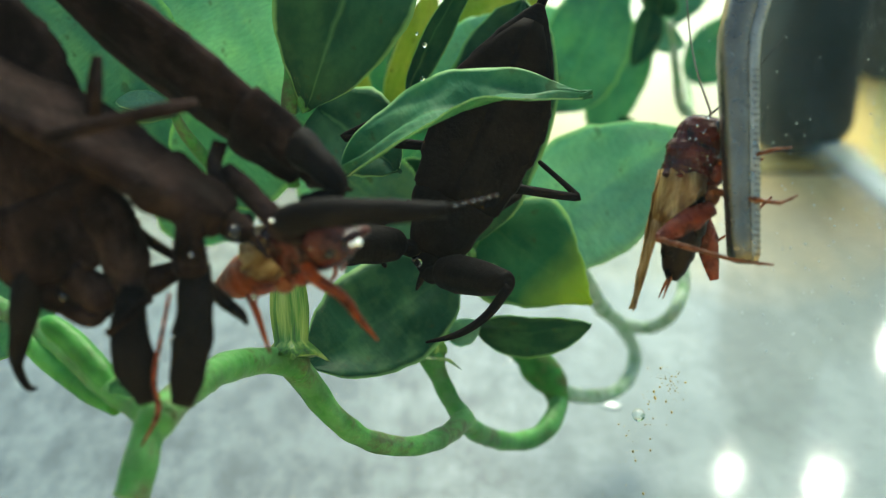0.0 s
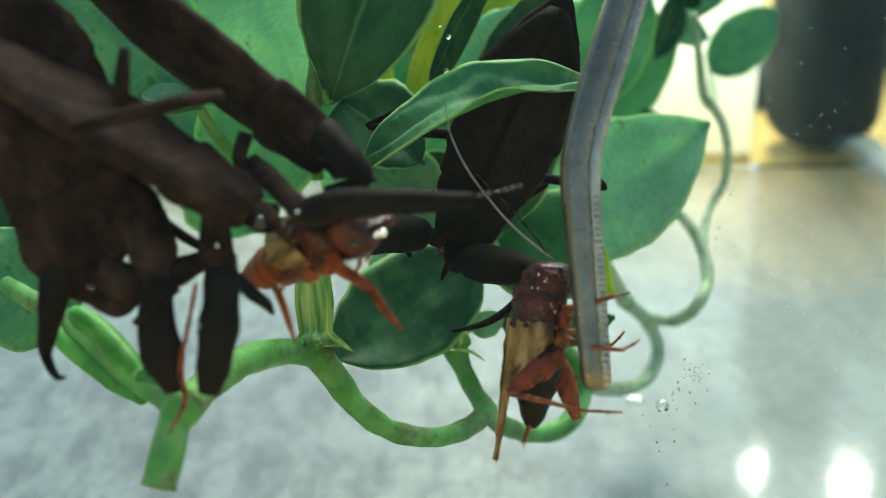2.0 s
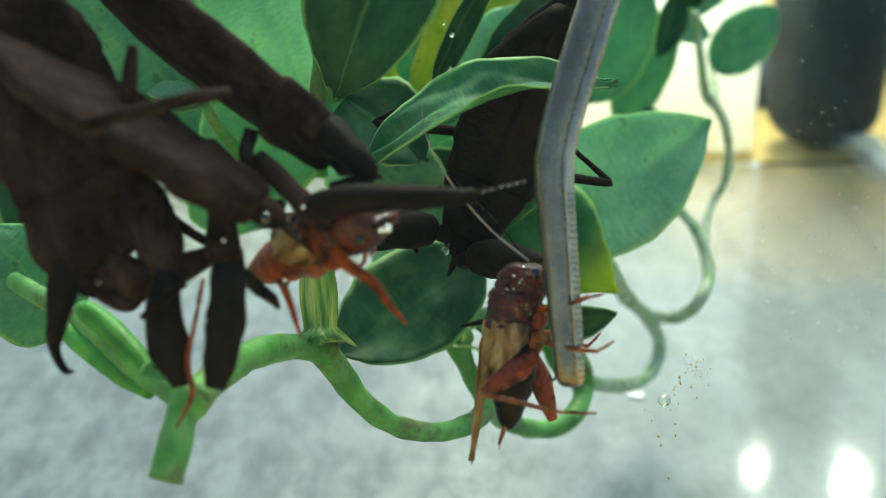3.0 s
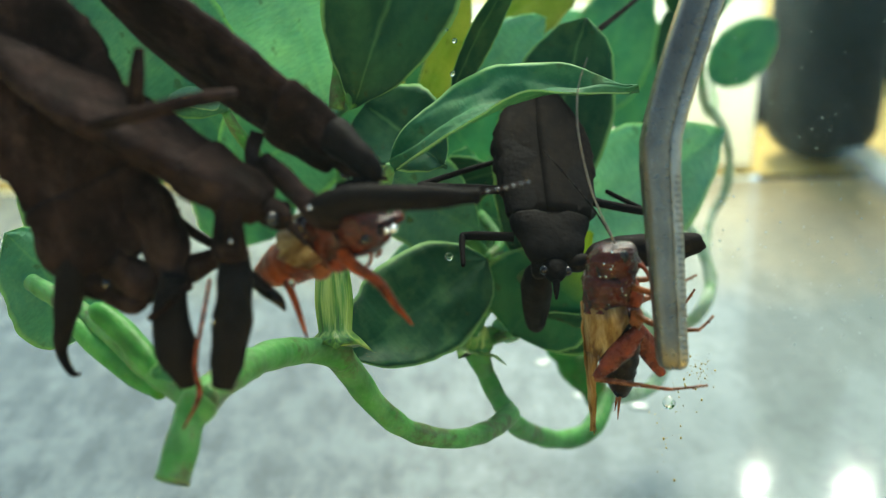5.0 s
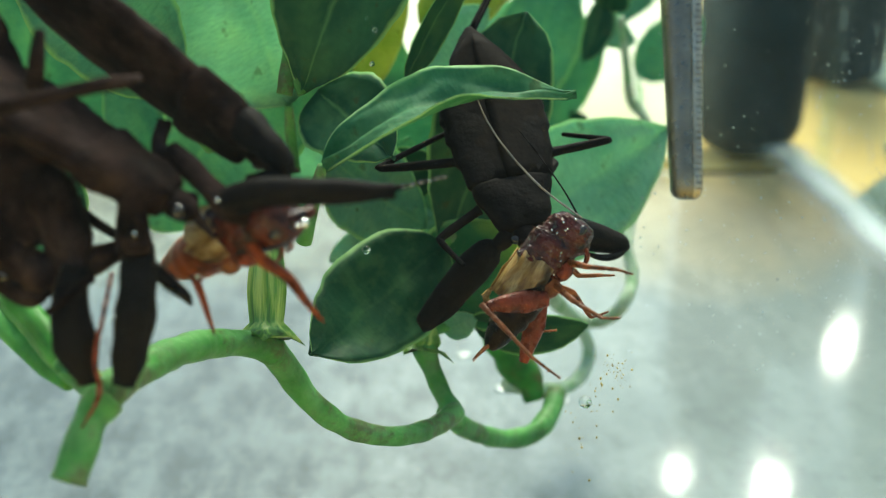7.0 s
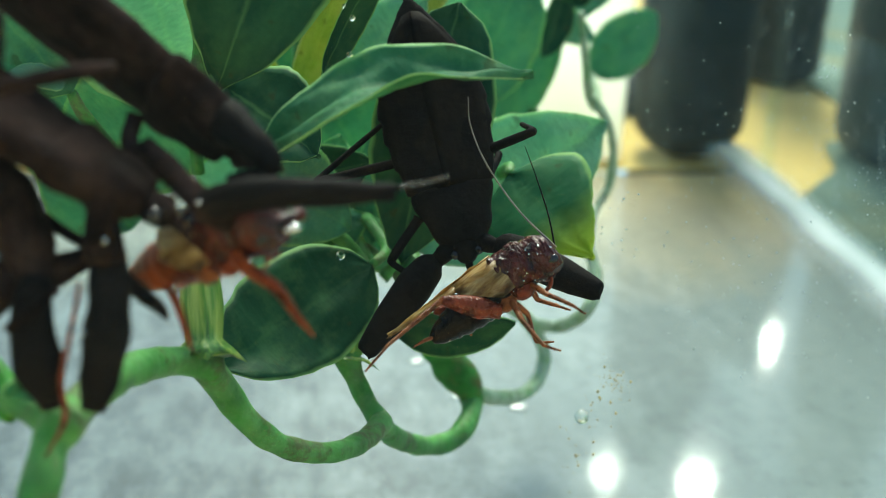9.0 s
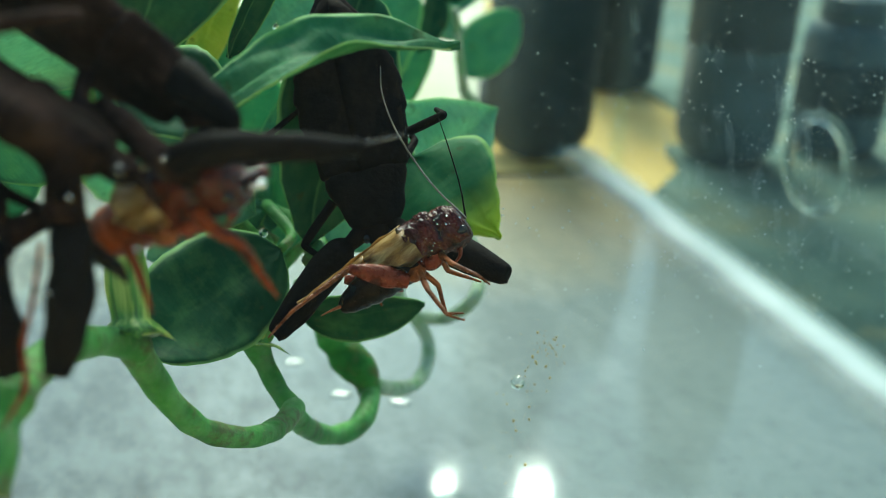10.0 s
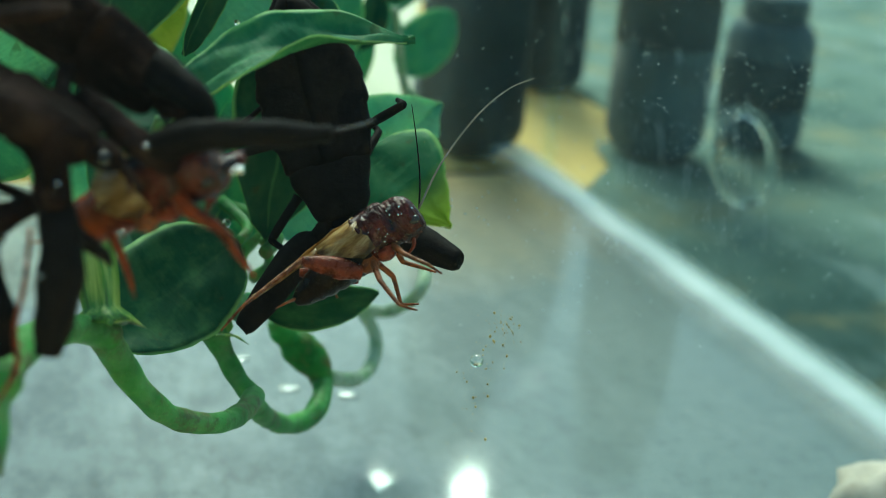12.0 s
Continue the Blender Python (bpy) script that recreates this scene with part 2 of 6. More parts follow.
def panel_material():
    m, t, b = nodes("white_panel")
    n = noise_tex(t, 25, 4)
    col = ramp(t, n.outputs[0], [(0.3, (0.80, 0.79, 0.72)), (0.7, (0.92, 0.92, 0.88))])
    link(t, col.outputs[0], b.inputs["Base Color"])
    b.inputs["Roughness"].default_value = 0.5
    tr = t.nodes.new("ShaderNodeBsdfTranslucent")
    link(t, col.outputs[0], tr.inputs[0])
    mx = t.nodes.new("ShaderNodeMixShader")
    mx.inputs[0].default_value = 0.92
    link(t, b.outputs[0], mx.inputs[1])
    link(t, tr.outputs[0], mx.inputs[2])
    link(t, mx.outputs[0], t.nodes["Material Output"].inputs[0])
    return m


def glass(name, tint=(0.94, 0.99, 0.97), thin=0.01, thick=0.05):
    m, t, b = nodes(name)
    g = t.nodes.new("ShaderNodeBsdfGlossy")
    g.inputs["Roughness"].default_value = 0.03
    tp = t.nodes.new("ShaderNodeBsdfTransparent")
    tp.inputs[0].default_value = (*tint, 1)
    fr = t.nodes.new("ShaderNodeFresnel")
    fr.inputs[0].default_value = 1.05
    mx = t.nodes.new("ShaderNodeMixShader")
    link(t, fr.outputs[0], mx.inputs[0])
    link(t, tp.outputs[0], mx.inputs[1])
    link(t, g.outputs[0], mx.inputs[2])
    # algae wiped in slanting streaks, and a veil put in for haze
    overlay = t.nodes.new("ShaderNodeBsdfTranslucent")
    overlay.inputs[0].default_value = (0.52, 0.66, 0.66, 1)
    smear = noise_tex(t, 60, 5, 0.6, stretch=(1.0, 1.0, 0.25))
    dust = t.nodes.new("ShaderNodeMixShader")
    link(t, ramp(t, smear.outputs[0], [(0.35, (thin,) * 3), (0.7, (thick,) * 3)]).outputs[0], dust.inputs[0])
    link(t, mx.outputs[0], dust.inputs[1])
    link(t, overlay.outputs[0], dust.inputs[2])
    link(t, dust.outputs[0], t.nodes["Material Output"].inputs[0])
    return m


def clear(name):
    m, t, b = nodes(name)
    b.inputs["Transmission Weight"].default_value = 1.0
    b.inputs["Roughness"].default_value = 0.02
    b.inputs["IOR"].default_value = 1.25
    b.inputs["Base Color"].default_value = (0.96, 1.0, 0.98, 1)
    return m


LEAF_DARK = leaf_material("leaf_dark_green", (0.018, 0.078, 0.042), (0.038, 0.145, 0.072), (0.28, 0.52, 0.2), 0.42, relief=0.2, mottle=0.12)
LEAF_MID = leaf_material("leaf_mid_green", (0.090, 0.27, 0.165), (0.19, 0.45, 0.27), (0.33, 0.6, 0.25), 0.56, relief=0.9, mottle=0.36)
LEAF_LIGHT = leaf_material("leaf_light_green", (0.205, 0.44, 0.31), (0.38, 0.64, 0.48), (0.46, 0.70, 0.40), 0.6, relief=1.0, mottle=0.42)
LEAF_ARCH = leaf_material("leaf_arched_green", (0.045, 0.17, 0.075), (0.095, 0.30, 0.135), (0.36, 0.6, 0.27), 0.45, relief=0.4, mottle=0.3)
LEAF_YELLOW = leaf_material("leaf_yellow", (0.22, 0.34, 0.06), (0.58, 0.56, 0.15), (0.6, 0.62, 0.25), 0.6, relief=0.8)
LEAF_TIPPED = leaf_material("leaf_yellow_tipped", (0.02, 0.125, 0.050), (0.055, 0.24, 0.09), (0.28, 0.5, 0.16), 0.42, tip=(0.40, 0.55, 0.05), relief=0.3, mottle=0.12, rib=0.06)
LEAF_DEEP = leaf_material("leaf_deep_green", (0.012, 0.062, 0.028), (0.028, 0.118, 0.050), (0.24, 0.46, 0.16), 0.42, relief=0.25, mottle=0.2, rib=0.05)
STEM = stem_material("plant_stem", 0.12)
# far stems, with water haze put into their colour
STEM_HAZED = stem_material("hazed_stem", 0.88)
STEM_NODE = stem_material("olive_node", 0.0, 1.0)
BUD = stem_material("smooth_green_bud", 0.0, 0.2)
BUG = chitin("bug_shell_black", (0.0055, 0.0047, 0.0045), (0.014, 0.0112, 0.0103), 0.62, spec=0.03, relief=0.6, dust=(0.013, 0.0115, 0.0105))
BUG_BROWN = chitin("bug_shell_brown", (0.005, 0.003, 0.0026), (0.031, 0.0175, 0.0142), 0.75, 240, spec=0.025, relief=1.0, dust=(0.052, 0.033, 0.029), patch=300)
BUG_WING = chitin("bug_wing_membrane", (0.006, 0.005, 0.0046), (0.016, 0.0128, 0.0112), 0.62, 160, spec=0.02, relief=0.5, dust=(0.026, 0.0185, 0.013), patch=220)
BUG_WING_BROWN = chitin("bug_wing_brown", (0.005, 0.003, 0.0026), (0.027, 0.0155, 0.0125), 0.75, 180, spec=0.02, relief=0.8, dust=(0.056, 0.034, 0.029), patch=300)
EYE = plain("insect_eye", (0.006, 0.005, 0.005), (0.012, 0.01, 0.01), 0.15, 900)
C_RED = chitin("cricket_red_brown", (0.009, 0.0015, 0.001), (0.105, 0.0125, 0.005), 0.2, 520, spec=0.3, relief=1.0)
C_ORANGE = chitin("cricket_orange", (0.045, 0.007, 0.002), (0.36, 0.060, 0.007), 0.35, 420, spec=0.16, relief=0.8)
C_LEG = chitin("cricket_leg_brown", (0.08, 0.02, 0.005), (0.32, 0.095, 0.024), 0.3, 700, spec=0.25, relief=0.9)
C_THIGH = chitin("cricket_thigh_red", (0.06, 0.009, 0.003), (0.27, 0.040, 0.009), 0.28, 700, spec=0.25, relief=0.9)
C_BLACK = chitin("cricket_black", (0.003, 0.0022, 0.002), (0.013, 0.006, 0.004), 0.3, 600, spec=0.12, relief=0.5)
C_WING = wing_material()
C_FEELER = plain("cricket_feeler", (0.10, 0.08, 0.06), (0.30, 0.27, 0.24), 0.4, 300)
# a lighter copy of the steel puts the highlight into the inner arm
STEEL, STEEL_LIT = steel("tweezer_steel", 1.0), steel("lit_tweezer_steel", 1.9)
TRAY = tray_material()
SEAM = plain("silicone_seam", (0.34, 0.42, 0.42), (0.52, 0.60, 0.59), 0.8, 60)


def bead_material():
    """Clouded silicone, faded out towards both edges so that it looks blurred to the camera."""
    m, t, b = nodes("silicone_bead")
    n = noise_tex(t, 40, 4)
    link(t, ramp(t, n.outputs[0], [(0.3, (0.36, 0.45, 0.46)), (0.7, (0.56, 0.64, 0.64))]).outputs[0], b.inputs["Base Color"])
    b.inputs["Roughness"].default_value = 0.6
    uv = t.nodes.new("ShaderNodeUVMap")
    sep = t.nodes.new("ShaderNodeSeparateXYZ")
    link(t, uv.outputs[0], sep.inputs[0])
    off = math_node(t, "ABSOLUTE", math_node(t, "SUBTRACT", math_node(t, "ADD", sep.outputs[0], math_node(t, "MULTIPLY", n.outputs[0], 0.10)), 0.55))
    body = ramp(t, off, [(0.06, (0.9, 0.9, 0.9)), (0.22, (0.38, 0.38, 0.38)), (0.46, (0, 0, 0))])
    tp = t.nodes.new("ShaderNodeBsdfTransparent")
    mx = t.nodes.new("ShaderNodeMixShader")
    link(t, body.outputs[0], mx.inputs[0])
    link(t, tp.outputs[0], mx.inputs[1])
    link(t, b.outputs[0], mx.inputs[2])
    link(t, mx.outputs[0], t.nodes["Material Output"].inputs[0])
    return m


BEAD = bead_material()
GLASS = glass("tank_glass")
# the front pane's clouding is added as haze that lifts the darks
FRONT_GLASS = glass("front_glass", (0.985, 0.995, 0.99), 0.0008, 0.0018)
BUBBLE = clear("air_bubble")
# mirror finish for drops and for beads that stand in for highlights
SILVER, _t, _b = nodes("mirror_silver")
_b.inputs["Base Color"].default_value, _b.inputs["Metallic"].default_value, _b.inputs["Roughness"].default_value = (0.92, 0.96, 0.96, 1), 0.85, 0.12
TABLE = plain("ochre_tabletop", (0.58, 0.38, 0.12), (0.74, 0.52, 0.20), 0.8, 14, Specular_IOR_Level=0.08)
MAT = stained("green_grey_mat", (0.045, 0.085, 0.075), (0.19, 0.25, 0.215), 0.8, 14, Specular_IOR_Level=0.1)
PANEL = panel_material()
BOTTLE = chitin("dark_blue_plastic", (0.005, 0.009, 0.012), (0.014, 0.022, 0.028), 0.6, 70, spec=0.15, relief=0.2, dust=(0.06, 0.075, 0.085))
BOTTLE_BLUE = chitin("blue_grey_plastic", (0.014, 0.034, 0.046), (0.034, 0.070, 0.088), 0.5, 70, spec=0.2, relief=0.2, dust=(0.08, 0.11, 0.12))
ALGAE = plain("brown_algae", (0.22, 0.16, 0.03), (0.42, 0.32, 0.07), 0.7, 400)
JAR_BAND = plain("jar_band", (0.010, 0.017, 0.021), (0.022, 0.034, 0.040), 0.7, 60, Specular_IOR_Level=0.1)
STONE = plain("cream_stone", (0.30, 0.27, 0.21), (0.56, 0.51, 0.43), 0.8, 120)


# ---- mesh helpers ----
def mesh_of(name, bm, mat):
    bmesh.ops.recalc_face_normals(bm, faces=bm.faces)
    me = bpy.data.meshes.new(name)
    for f in bm.faces:
        f.smooth = True
    bm.to_mesh(me)
    bm.free()
    me.materials.append(mat)
    return me


def part(name, bm, mat, parent, label="", m=None):
    """One mesh under a thing or part; m is its pose in the parent's space."""
    ob = new(name, mesh_of(name, bm, mat))
    ob.parent = parent
    if m is not None:
        ob.matrix_basis = m
    if label:
        tagged(ob, label)
    return ob


def thing(name, m, label, category, group=""):
    ob = new(name)
    ob.empty_display_size = 0.01
    ob.matrix_basis = m
    return tagged(ob, label, category, group)


def inside(ob, p):
    """A world place in the space of a top-level thing."""
    return ob.matrix_basis.inverted() @ Vector(p)


def spline(pts, n):
    pts = [Vector(p) for p in pts]
    if len(pts) == 2:
        return [pts[0].lerp(pts[1], i / n) for i in range(n + 1)]
    q = [2 * pts[0] - pts[1], *pts, 2 * pts[-1] - pts[-2]]
    out = []
    for i in range(1, len(q) - 2):
        a, b, c, d = q[i - 1:i + 3]
        for k in range(n):
            s = k / n
            out.append(0.5 * (2 * b + (c - a) * s + (2 * a - 5 * b + 4 * c - d) * s * s + (3 * b - a - 3 * c + d) * s ** 3))
    out.append(pts[-1])
    return out


def tube(pts, radii, n=6, seg=10, flat=1.0, ref=(0, 1, 0), rough=0.0, bm=None):
    """A round limb along a smooth line; radii at its knots; flat squeezes it along ref."""
    bm = bm or bmesh.new()
    line = spline(pts, n)
    rings, count = [], len(line)
    prev = Vector(ref)
    for i, p in enumerate(line):
        tan = (line[min(i + 1, count - 1)] - line[max(i - 1, 0)]).normalized()
        side = tan.cross(prev)
        if side.length < 1e-6:
            side = tan.orthogonal()
        side.normalize()
        up = side.cross(tan).normalized()
        f = i / (count - 1) * (len(radii) - 1)
        k = min(int(f), len(radii) - 2) if len(radii) > 1 else 0
        r = radii[k] + (radii[min(k + 1, len(radii) - 1)] - radii[k]) * (f - k)
        if rough:
            r *= 1 + rough * noise.noise(p * 400)
        rings.append([bm.verts.new(p + side * r * math.cos(2 * math.pi * j / seg) + up * r * flat * math.sin(2 * math.pi * j / seg)) for j in range(seg)])
    for a, b in zip(rings, rings[1:]):
        for j in range(seg):
            bm.faces.new((a[j], a[(j + 1) % seg], b[(j + 1) % seg], b[j]))
    bm.faces.new(rings[0][::-1])
    bm.faces.new(rings[-1])
    return bm


def loft(sections, seg=16, power=2.0, dent=0.0, bm=None):
    """A body along z from rows of (z, half width in x, half depth in y, centre x, centre y)."""
    bm = bm or bmesh.new()
    rings = []
    for z, hw, hd, cx, cy in sections:
        ring = []
        for j in range(seg):
            a = 2 * math.pi * j / seg
            c, s = math.cos(a), math.sin(a)
            x = math.copysign(abs(c) ** (2 / power), c) * hw
            y = math.copysign(abs(s) ** (2 / power), s) * hd
            k = 1 + dent * noise.noise(Vector((x * 300, y * 300, z * 300)))
            ring.append(bm.verts.new((cx + x * k, cy + y * k, z)))
        rings.append(ring)
    for a, b in zip(rings, rings[1:]):
        for j in range(seg):
            bm.faces.new((a[j], a[(j + 1) % seg], b[(j + 1) % seg], b[j]))
    bm.faces.new(rings[0][::-1])
    bm.faces.new(rings[-1])
    return bm


def smooth_rows(rows, n=4):
    """More rows between given ones, on a smooth curve."""
    pts = [Vector(r[:3]) for r in rows]
    tail = [Vector((r[3], r[4], 0)) if len(r) > 3 else Vector((0, 0, 0)) for r in rows]
    a, b = spline(pts, n), spline(tail, n)
    return [(p.x, max(p.y, 1e-5), max(p.z, 1e-5), q.x, q.y) for p, q in zip(a, b)]


def ball(c, r, u=12, v=8, scale=(1, 1, 1), bm=None):
    bm = bm or bmesh.new()
    m = Matrix.Translation(c) @ Matrix.Diagonal((*[r * k for k in scale], 1))
    bmesh.ops.create_uvsphere(bm, u_segments=u, v_segments=v, radius=1.0, matrix=m)
    return bm


# ---- the tank ----
FLOOR_CORNER, FLOOR_NEAR = Vector((0.13481, 0.40005, 0)), Vector((0.14263, 0.19232, 0))
EDGE = (FLOOR_NEAR - FLOOR_CORNER).normalized()      # the side wall's foot, running towards the viewer
ACROSS = Vector((EDGE.y, -EDGE.x, 0))                # from inside the tank to outside
if ACROSS.x < 0:
    ACROSS = -ACROSS
END = FLOOR_NEAR + EDGE * 0.12
BACK = -ACROSS                                       # the back wall runs along this


def prism(pts, z0, z1, bm=None):
    bm = bm or bmesh.new()
    lo = [bm.verts.new((p[0], p[1], z0)) for p in pts]
    hi = [bm.verts.new((p[0], p[1], z1)) for p in pts]
    n = len(pts)
    for i in range(n):
        bm.faces.new((lo[i], lo[(i + 1) % n], hi[(i + 1) % n], hi[i]))
    bm.faces.new(lo[::-1])
    bm.faces.new(hi)
    return bm


def structure(name, bm, mat, label, smooth=False):
    ob = new(name, mesh_of(name, bm, mat))
    for p in ob.data.polygons:
        p.use_smooth = smooth
    return tagged(ob, label, name.split("_")[0], kind="structure")


PANEL_END = 0.036


def build_tank():
    c, e = FLOOR_CORNER, END
    heel = c.lerp(e, 0.079)                            # the seam reaches a little past the back pane
    far = heel + BACK * 0.75
    near = e + BACK * 0.75
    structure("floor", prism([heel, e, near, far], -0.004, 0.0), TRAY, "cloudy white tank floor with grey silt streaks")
    t = ACROSS * 0.005
    w = structure("wall_side", prism([heel, e, e + t, heel + t], 0.0, 0.16), GLASS, "clear glass side wall of the tank")
    w.visible_shadow = False
    b = (c - e).normalized() * 0.005
    w = structure("wall_back", prism([heel + t, far, far + b, heel + b + t], 0.0, 0.16), GLASS, "clear glass back wall of the tank")
    w.visible_shadow = False
    f = EDGE * 0.005
    w = structure("wall_front", prism([e, near, near + f, e + f], 0.0, 0.2), FRONT_GLASS, "clear front glass of the tank, clouded for a veil of haze")
    w.visible_shadow = False
    # silicone seam along the foot of the side wall
    bm = bmesh.new()
    uv = bm.loops.layers.uv.new("UVMap")
    rows = []
    for i in range(25):
        base = c.lerp(e, i / 24) - ACROSS * 0.012
        rows.append([(bm.verts.new(base + ACROSS * (0.027 * j / 8 - 0.004) + Vector((0, 0, 0.0006 + 0.0022 * math.sin(math.pi * j / 8) * (1 + 0.25 * noise.noise(Vector((i * 0.9, j, 2))))))), (j / 8, i / 24)) for j in range(9)])
    for p, q in zip(rows, rows[1:]):
        for j in range(8):
            four = (p[j], p[j + 1], q[j + 1], q[j])
            f = bm.faces.new([v for v, _ in four])
            for lp, (_, k) in zip(f.loops, four):
                lp[uv].uv = k
    structure("trim_seam", bm, BEAD, "pale silicone seam along the foot of the glass", True)
    # low translucent white sheet, added for the bright glow behind the plant
    d = (c - e).normalized()
    p, q = c + BACK * PANEL_END + d * 0.008, c + BACK * 0.6 + d * 0.008
    ob = new("white_panel", mesh_of("white_panel", prism([p, q, q + d * 0.001, p + d * 0.001], -0.006, 0.052), PANEL))
    tagged(ob, "low translucent white sheet added behind the tank as a bright backdrop", "panel")
    # a grey-green mat beside the tank
    bm = prism([c + ACROSS * 0.044 + d * 0.02, c.lerp(e, 0.03) + ACROSS * 0.036, c.lerp(e, 0.07) + ACROSS * 0.024, c.lerp(e, 0.12) + ACROSS * 0.010, e + ACROSS * 0.006, e + ACROSS * 1.6, c + ACROSS * 1.6 + d * 1.6, c + ACROSS * 0.13 + d * 1.6, c + ACROSS * 0.075 + d * 0.02], -0.006, -0.003)
    ob = new("desk_mat", mesh_of("desk_mat", bm, MAT))
    tagged(ob, "grey-green mat on the table beside the tank", "mat")
    # the table all round
    bm = prism([(-6, -4), (6, -4), (6, 8), (-6, 8)], -0.05, -0.006)
    structure("ground", bm, TABLE, "ochre wooden tabletop under and behind the tank")


build_tank()


# ---- behind the glass ----
def build_bottle(m, r, h, label, foot, mat):
    """A dark jar with a rounded foot, a shoulder and a screw cap."""
    ob = thing("jar", m, label, "jar", "dark jars behind the tank")
    rows = [(r * foot * (1 - math.cos(math.radians(a))), max(r * math.sin(math.radians(a)), r * 0.02)) for a in range(0, 91, 10)] + [(h * 0.8, r), (h * 0.9, r * 0.9), (h * 0.94, r * 0.66)]
    part("body", loft([(z, q, q, 0, 0) for z, q in rows], 40), mat, ob)
    rows = [(h * 0.942, r * 0.70), (h * 0.95, r * 0.74), (h * 1.08, r * 0.74), (h * 1.10, r * 0.70)]
    part("cap", loft([(z, q, q, 0, 0) for z, q in rows], 40), mat, ob)
    rows = [(h * 0.35, r * 1.004), (h * 0.352, r * 1.012), (h * 0.68, r * 1.012), (h * 0.682, r * 1.004)]
    part("band", loft([(z, q, q, 0, 0) for z, q in rows], 40), JAR_BAND, ob, "faded grey-green band")
    return ob


for place, r, h, foot, words in (
        ((0.1236, 0.4150, -0.006), 0.0195, 0.12, 0.75, "dark blue-black jar with a rounded foot"),
        ((0.19245, 0.52103, -0.006), 0.0200, 0.13, 0.5, "dark jar standing behind another jar"),
        ((0.19184, 0.40275, -0.006), 0.0185, 0.13, 0.8, "dark blue-grey jar beside the tank"),
        ((0.24403, 0.41651, -0.006), 0.0170, 0.056, 0.5, "short dusty blue jar with a faded band")):
    build_bottle(pose(*place), r, h, words, foot, BOTTLE_BLUE if "blue-grey" in words or "dusty" in words else BOTTLE)


def build_ring():
    bm = bmesh.new()
    R, r, n, k = 0.0140, 0.0017, 36, 10
    rings = []
    for i in range(n):
        a = 2 * math.pi * i / n
        rings.append([bm.verts.new(((R + r * math.cos(2 * math.pi * j / k)) * math.cos(a), r * math.sin(2 * math.pi * j / k), (R + r * math.cos(2 * math.pi * j / k)) * math.sin(a))) for j in range(k)])
    for i in range(n):
        p, q = rings[i], rings[(i + 1) % n]
        for j in range(k):
            bm.faces.new((p[j], p[(j + 1) % k], q[(j + 1) % k], q[j]))
    ob = new("suction_cup_ring", mesh_of("suction_cup_ring", bm, BUBBLE))
    ob.matrix_basis = pose(0.18305, 0.32545, 0.01887, -18.43, 8.83, 18.87)
    tagged(ob, "pale oval suction cup ring stuck on the glass", "suction cup")


build_ring()


def build_stone():
    bm = ball((0, 0, 0), 0.009, 20, 14, (1.2, 1.0, 0.9))
    for v in bm.verts:
        v.co *= 1 + 0.25 * noise.noise(v.co * 180) + 0.12 * noise.noise(v.co * 500)
    ob = new("pebble", mesh_of("pebble", bm, STONE))
    ob.matrix_basis = pose(*(0.11538, 0.15502, 0.006))
    tagged(ob, "rough cream-white pebble on the tank floor", "pebble")


build_stone()


# ---- the plant ----
def blade_mesh(L, W, bend=0.0, cup=0.0, fold=0.0, peak=0.42, sharp=0.75, wave=0.05, thick=0.0005, n=18, m=10, seed=0, skew=0.0):
    """A leaf blade: origin at its foot, y to the tip, x across, z out of the upper face."""
    bm = bmesh.new()
    uv = bm.loops.layers.uv.new("UVMap")
    pa = peak * 1.35
    top = (peak ** pa) * ((1 - peak) ** sharp) if peak < 1 else 1
    grid = {}
    for side in (0, 1):
        for i in range(n + 1):
            s = i / n
            w = ((max(s, 0.0) ** pa) * ((1 - s) ** sharp)) / top if 0 < s < 1 else 0.0
            w = max(w, 0.03 if s < 0.5 else 0.012) * W / 2
            for j in range(m + 1):
                u = 2 * j / m - 1
                x = u * w * math.cos(fold * abs(u)) + skew * W * math.sin(math.pi * s)
                z = bend * L * math.sin(math.pi * min(s * 1.05, 1)) + cup * W * u * u * (w / (W / 2)) + abs(u) * w * math.sin(fold) - 0.02 * W * math.exp(-(u * 7) ** 2)
                z += wave * W * noise.noise(Vector((u * 1.6 + seed * 3.1, s * 4.2, seed * 7.7)))
                x += 0.035 * W * noise.noise(Vector((u * 2, s * 11, seed * 1.7 + 4))) + 0.012 * W * noise.noise(Vector((u * 3, s * 30, seed)))
                z -= side * thick * (1 - 0.7 * abs(u) ** 3)
                grid[side, i, j] = (bm.verts.new((x, s * L, z)), (j / m, s))
    def quad(keys):
        f = bm.faces.new([grid[k][0] for k in keys])
        for lp, k in zip(f.loops, keys):
            lp[uv].uv = grid[k][1]
    for i in range(n):
        for j in range(m):
            quad([(0, i, j), (0, i, j + 1), (0, i + 1, j + 1), (0, i + 1, j)])
            quad([(1, i, j), (1, i + 1, j), (1, i + 1, j + 1), (1, i, j + 1)])
        quad([(0, i, 0), (0, i + 1, 0), (1, i + 1, 0), (1, i, 0)])
        quad([(0, i, m), (1, i, m), (1, i + 1, m), (0, i + 1, m)])
    for i in (0, n):
        for j in range(m):
            quad([(0, i, j), (1, i, j), (1, i, j + 1), (0, i, j + 1)])
    return bm


